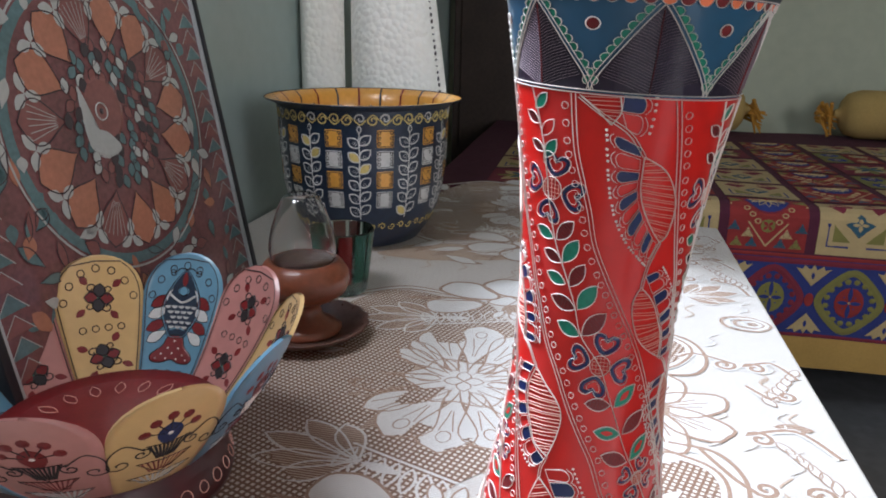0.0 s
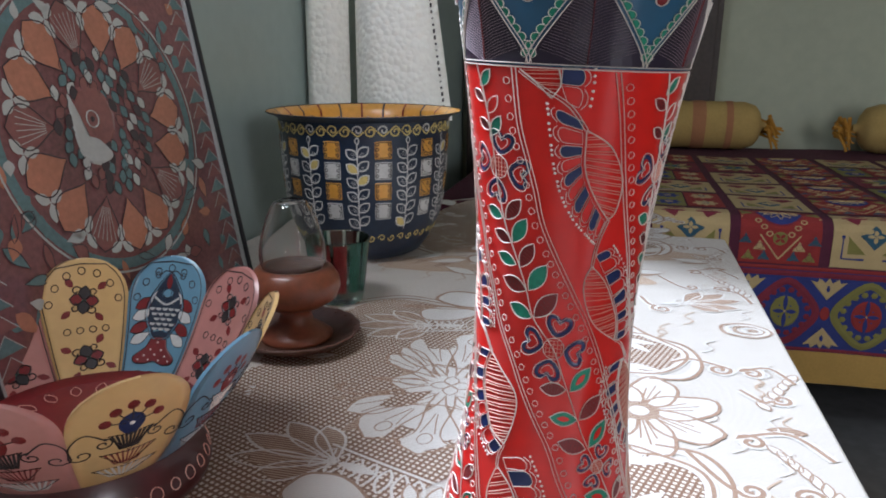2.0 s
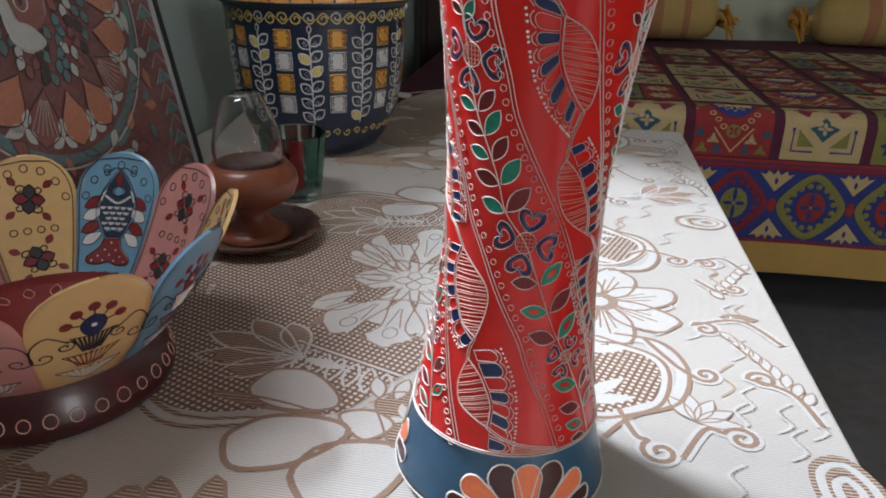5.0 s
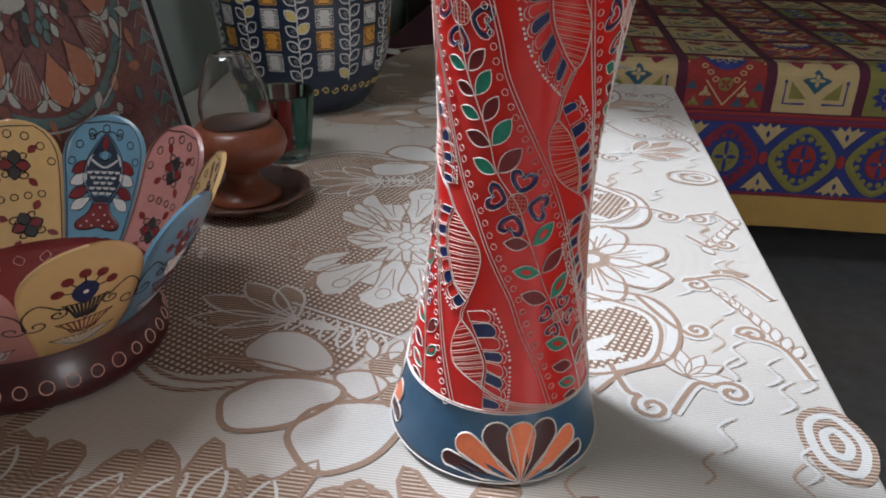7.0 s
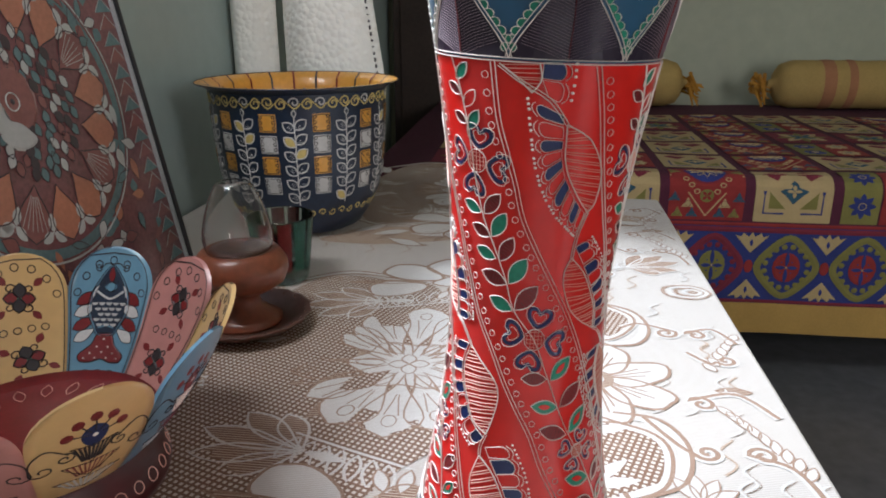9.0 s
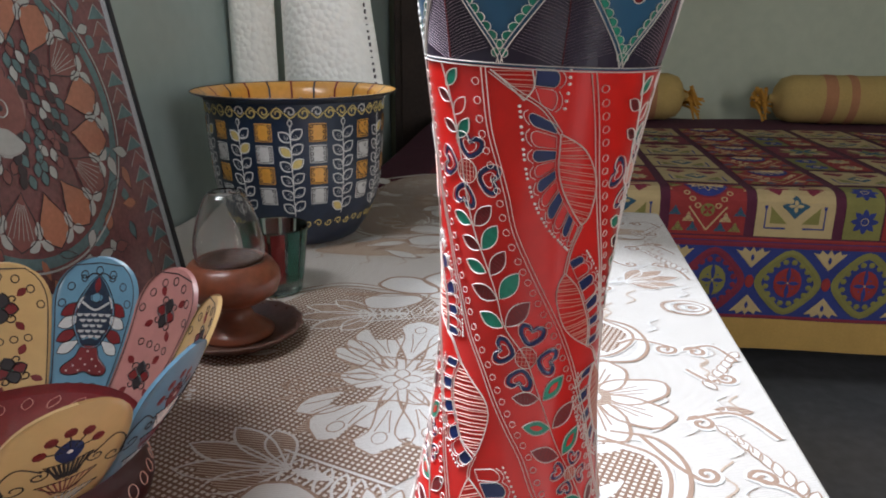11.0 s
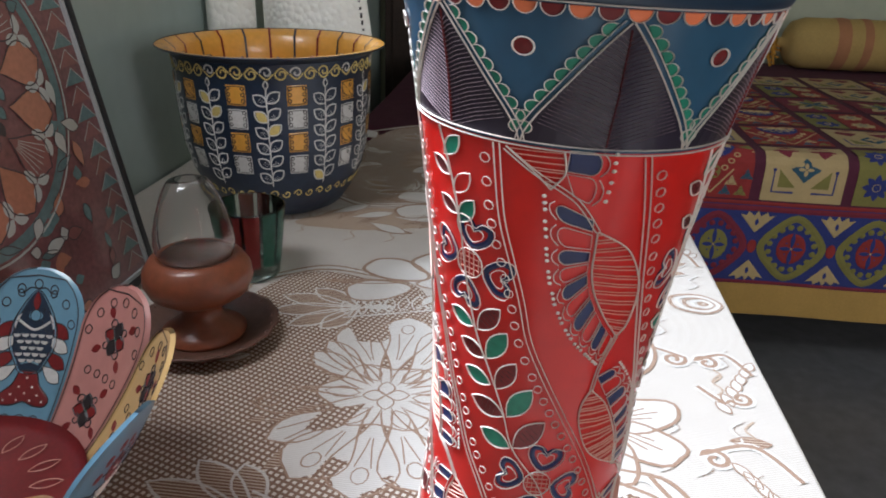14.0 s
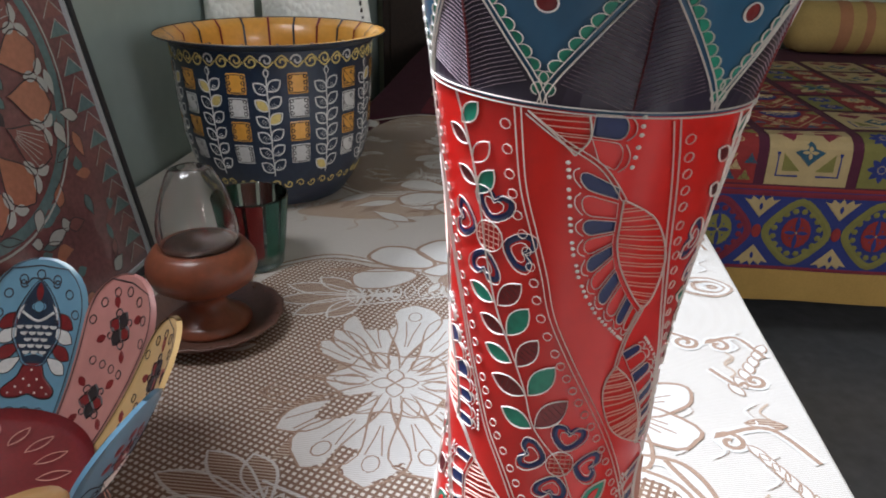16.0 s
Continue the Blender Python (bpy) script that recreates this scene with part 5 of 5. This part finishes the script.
def outside_art(mid, color):
    k = Kit(panel_chart(mid, 1))
    k.lift = {"ink": 0.0003, "white": 0.0004, "silver": 0.0002}
    for j in range(5):
        a = 90 + (j - 2) * 38
        b = radians(a)
        k["darkred"].dot((0.016 * math.cos(b), 0.082 + 0.016 * math.sin(b)), 0.0038, 0.0005, 8)
        k["ink"].line([(0.004 * math.cos(b), 0.082 + 0.004 * math.sin(b)), (0.013 * math.cos(b), 0.082 + 0.013 * math.sin(b))], 0.0010, 0.0003)
    k["navy" if color == "cream" else "darkred"].fill(petal((0, 0.092), -90, 0.024, 0.016, 8, 0.4), 0.0003)
    k["white"].dot((0, 0.082), 0.0018, 0.0005, 7)
    for j, (y, w, key) in enumerate(((0.074, 0.027, "ink"), (0.053, 0.034, "darkred"), (0.031, 0.040, "silver"))):
        tri = [(-w / 2, y), (0, y - 0.003), (w / 2, y), (w * 0.2, y - 0.014), (0, y - 0.022), (-w * 0.2, y - 0.014)]
        if color == "sky" and j == 0:
            key = "white"
        for i in range(9):
            t = -0.42 + i * 0.105
            k[key].line([(t * w, y - 0.001), (t * w * 0.45, y - 0.019)], 0.0016, 0.0003)
        k["ink"].line(tri, 0.0007, 0.0004, True)
    for d in (-1, 1):
        line = [(d * 0.014, 0.070), (d * 0.026, 0.080), (d * 0.034, 0.072), (d * 0.034, 0.058)]
        k["ink"].line(curve(line, 6) + spiral((d * 0.0270, 0.058), 0.0075, 0 if d > 0 else 180, 1.1, 10, -d), 0.0011, 0.0004)
        k["ink"].line(spiral((d * 0.0155, 0.066), 0.0062, 90, 1.3, 12, d), 0.0012, 0.0004)
    return k


COLORS = ["sky", "cream", "pink", "sky", "cream", "pink", "sky", "cream", "sky", "pink", "cream"]
for i in range(NB):
    mid = radians(B0 + 360 / NB * (i + 0.5))
    p = panel(mid, COLORS[i])
    for art in (inside_art(mid, COLORS[i]), outside_art(mid, COLORS[i])):
        art.flush(p, {"ink": "ink_ornament", "darkred": "maroon_ornament", "silver": "grey_ornament", "green": "green_ornament", "navy": "navy_ornament", "white": "white_ornament", "gold": "gold_ornament"})
fr = interp([(0.0885, 0.003), (0.0905, 0.009), (0.0895, 0.016), (0.0855, 0.026), (0.081, 0.036)])
kit = Kit(around(fr, 0, 0.089, 0.0001))
kit.thin = 0.8
for k in range(34):
    kit["pinkline"].ring((2 * math.pi * 0.089 * k / 34, 0.0185), 0.0046 + 0.0004 * math.sin(k * 2.7), 0.0010, 0.0005, 12)
kit.flush(bowl, {"pinkline": "painted_ring"})
kit = Kit(lambda a, b, h: Vector((a, b, 0.0472 + h)))
for k in range(20):
    a = 18 * k
    kit["pinkline"].line(petal((0.052 * math.cos(radians(a)), 0.052 * math.sin(radians(a))), a, 0.020, 0.008), 0.0007, 0.0004, True)
kit.flush(bowl, {"pinkline": "painted_leaf_ring"})

# ---- oil lamp on its plate ----
LC = (-0.107, 0.812)
plate = thing("plate", pose(LC[0], LC[1], TOP + 0.0012), "burnt clay saucer with a scalloped rim", "plate")
v, f = lathe([(0.0, 0.0), (0.045, 0.0), (0.060, 0.006), (0.072, 0.015), (0.0735, 0.0175), (0.071, 0.0175), (0.058, 0.010), (0.044, 0.006), (0.0, 0.006)], 72)
v = [(x * (1 + 0.018 * math.cos(18 * math.atan2(y, x)) * min(1, max(0, (math.hypot(x, y) - 0.05) / 0.02))), y * (1 + 0.018 * math.cos(18 * math.atan2(y, x)) * min(1, max(0, (math.hypot(x, y) - 0.05) / 0.02))), z) for x, y, z in v]
part("dish", (v, f), M["claydark"], plate, smooth=True)
for k in range(24):
    t = 2 * math.pi * k / 24
    bmd = bmesh.new()
    bmesh.ops.create_icosphere(bmd, subdivisions=1, radius=0.0022, matrix=Matrix.Translation((0.0675 * math.cos(t), 0.0675 * math.sin(t), 0.0148)))
    part("rim_bead", bmd, M["claydark"], plate)
lamp = thing("oil_lamp", pose(LC[0], LC[1], TOP + 0.0075) @ Matrix.Diagonal((1.13, 1.13, 0.97, 1)), "terracotta oil lamp with a clear glass chimney", "oil lamp")
part("foot", lathe([(0.0, 0.0), (0.036, 0.0), (0.037, 0.004), (0.030, 0.010), (0.018, 0.020), (0.0155, 0.030), (0.018, 0.038)], 56), M["clay"], lamp, "flared terracotta foot", True)
part("bulb", lathe([(0.018, 0.038), (0.031, 0.042), (0.0420, 0.051), (0.0460, 0.063), (0.0450, 0.074), (0.0395, 0.084), (0.035, 0.0885), (0.031, 0.0880), (0.031, 0.083), (0.0, 0.081)], 56), M["clay"], lamp, "round terracotta oil bowl", True)
part("burner_ring", lathe([(0.0, 0.0815), (0.027, 0.0815), (0.030, 0.085), (0.028, 0.090), (0.020, 0.091), (0.0, 0.091)], 48), M["claydark"], lamp, "dark metal burner", True)
outer = [(0.0300, 0.0855), (0.0322, 0.092), (0.0335, 0.102), (0.0325, 0.114), (0.0292, 0.130), (0.0245, 0.146), (0.0200, 0.158), (0.0165, 0.1640), (0.0110, 0.1665)]
part("chimney", lathe(outer + [(r - 0.0011, z - 0.0004) for r, z in outer[::-1]], 56), M["clear"], lamp, "clear blown glass chimney", True)

# ---- painted tumbler ----
tumbler = thing("tumbler", pose(-0.088, 0.965, TOP + 0.0012), "faceted tinted glass tumbler with red and green painted panels", "glass")
part("cup", lathe([(0.0, 0.0), (0.031, 0.0), (0.0325, 0.004), (0.0425, 0.086), (0.0415, 0.0875), (0.0402, 0.086), (0.0305, 0.009), (0.0, 0.008)], 40), M["tint"], tumbler, "green tinted glass", True)
for k in range(12):
    t0, t1 = 2 * math.pi * k / 12 + 0.05, 2 * math.pi * (k + 1) / 12 - 0.05
    v = [(r * math.cos(t0 + (t1 - t0) * i / 4), r * math.sin(t0 + (t1 - t0) * i / 4), z) for r, z in ((0.0345, 0.018), (0.0398, 0.062), (0.0427, 0.0850)) for i in range(5)]
    part("painted_panel", (v, [(5 * j + i, 5 * j + i + 1, 5 * j + i + 6, 5 * j + i + 5) for j in range(2) for i in range(4)]), M[("glassred", "glassgreen", "glassred", "glassred", "glassgreen", "glassgreen")[k % 6]], tumbler, "translucent painted panel", True)

# ---- framed print ----
lean = radians(10.2)
fm = Matrix(((0, -math.sin(lean), math.cos(lean), -0.367), (1, 0, 0, 0.490), (0, math.cos(lean), math.sin(lean), TOP + 0.004), (0, 0, 0, 1)))
PW, PH = 0.426, 0.52
print_ = thing("framed_print", ROOM @ fm, "framed wine and coral folk-art print leaning on the wall", "framed print")
part("backing", box(0.006, 0.006, -0.012, PW - 0.006, PH - 0.006, 0.0), M["pic_ground"], print_, "wine red printed ground")
for x0, y0, x1, y1 in ((0, 0, PW, 0.009), (0, PH - 0.009, PW, PH), (0, 0.009, 0.009, PH - 0.009), (PW - 0.009, 0.009, PW, PH - 0.009)):
    part("frame_bar", box(x0, y0, -0.016, x1, y1, 0.006, 0.0015), M["frame"], print_, "black frame bar")
    part("frame_lip", box(x0 + (0.009 if x1 - x0 < 0.02 and x0 < 0.1 else 0.009 if x1 - x0 > 0.02 else -0.004), y0 + (0.009 if y1 - y0 < 0.02 and y0 < 0.1 else -0.004 if y1 - y0 < 0.02 else 0), 0.0005,
                          x1 + (0.004 if x1 - x0 < 0.02 and x0 < 0.1 else -0.009), y1 + (0.004 if y1 - y0 < 0.02 and y0 < 0.1 else -0.009 if y1 - y0 < 0.02 else 0), 0.004), M["frame_edge"], print_, "pale inner lip of the frame")
kit = Kit(lambda a, b, h: Vector((a, b, 0.0004 + h)))
kit.lift = {"pic_teal": 0.0001, "pic_rose": 0.0002, "pic_orange": 0.0003, "pic_white": 0.0006, "pic_line": 0.0008}
CX, CY = 0.222, 0.248
for k in range(26):
    for x in (0.030, PW - 0.030):
        y = 0.02 + k * 0.0188
        if y > PH - 0.03:
            continue
        kit["pic_teal" if k % 2 else "pic_rose"].fill([(x - 0.017, y), (x + 0.017, y + 0.001), (x, y + 0.016)], 0.0001)
        kit["pic_white"].line([(x - 0.017, y), (x, y + 0.017), (x + 0.017, y)], 0.0010, 0.0001)
for k in range(320):
    x, y = rng.uniform(0.050, PW - 0.050), rng.uniform(0.02, PH - 0.02)
    if math.hypot(x - CX, y - CY) < 0.135:
        continue
    key = ("pic_teal", "pic_rose", "pic_teal", "pic_white", "pic_orange")[k % 5]
    p = petal((x, y), rng.uniform(0, 360), rng.uniform(0.014, 0.034), rng.uniform(0.008, 0.016), 7, 0.6)
    kit[key].fill(p, 0.0001)
    if k % 2:
        kit["pic_line"].line(p, 0.0010, 0.0001, True)
# wreath of petals round a bird's head
kit["pic_teal"].line(oval((CX, CY), 0.142, 0.140, 0, 60), 0.011, 0.0001, True)
kit["pic_white"].line(oval((CX, CY), 0.151, 0.149, 0, 60), 0.0022, 0.0001, True)
n = 15
for k in range(n):
    a = 2 * math.pi * k / n + 0.1
    ang = math.degrees(a)
    c = (CX + 0.072 * math.cos(a), CY + 0.072 * math.sin(a))
    p = petal(c, ang, 0.058, 0.042, 9, 0.62)
    kit["pic_orange" if k % 3 != 1 else "pic_rose"].fill(p, 0.0001)
    kit["pic_line"].line(p, 0.0014, 0.0001, True)
    if k % 3 == 1:
        for q in (-0.5, -0.3, -0.1, 0.1, 0.3, 0.5):
            e = radians(ang + q * 40)
            kit["pic_white"].line([(c[0] + 0.012 * math.cos(e), c[1] + 0.012 * math.sin(e)), (c[0] + 0.046 * math.cos(e), c[1] + 0.046 * math.sin(e))], 0.0007, 0.0001)
    b = a + math.pi / n
    q = (CX + 0.122 * math.cos(b), CY + 0.122 * math.sin(b))
    for i in range(3):
        kit["pic_white"].fill(petal((q[0] - 0.004 * math.cos(b), q[1] - 0.004 * math.sin(b)), math.degrees(b) + 120 * i + 180, 0.019, 0.011, 7, 0.5), 0.0001)
    kit["pic_rose"].dot(q, 0.0030, 0.0009, 7)
for j, (r, m) in enumerate(((0.069, 26), (0.058, 22), (0.047, 18), (0.036, 13), (0.025, 9))):
    for k in range(m):
        a = 2 * math.pi * (k + 0.5 * (j % 2)) / m
        c = (CX + r * math.cos(a), CY + r * math.sin(a))
        p = petal(c, 90 + 30 * math.cos(a) + 25 * math.sin(3 * k), 0.016, 0.011, 7, 0.5)
        kit[("pic_teal", "pic_line", "pic_white", "pic_teal", "pic_rose")[(k * 2 + j) % 5]].fill(p, 0.0001)
        kit["pic_line"].line(p, 0.0009, 0.0001, True)
head = (CX - 0.020, CY + 0.012)
kit["pic_rose"].fill(oval((head[0] + 0.004, head[1] + 0.002), 0.030, 0.033), 0.0009)
kit["pic_white"].fill(curve([(head[0] - 0.026, head[1] + 0.026), (head[0] - 0.028, head[1] - 0.030), (head[0] - 0.006, head[1] - 0.046), (head[0] + 0.018, head[1] - 0.040), (head[0] + 0.004, head[1] - 0.022), (head[0] - 0.014, head[1] - 0.014), (head[0] - 0.018, head[1] + 0.006)], 4, True), 0.0007)
kit["pic_white"].ring(head, 0.0085, 0.0022, 0.0014, 14)
kit["pic_line"].dot(head, 0.0040, 0.0014)
kit.flush(print_, {"pic_teal": "teal_print", "pic_rose": "rose_print", "pic_orange": "coral_petal", "pic_white": "white_print", "pic_line": "print_line"})
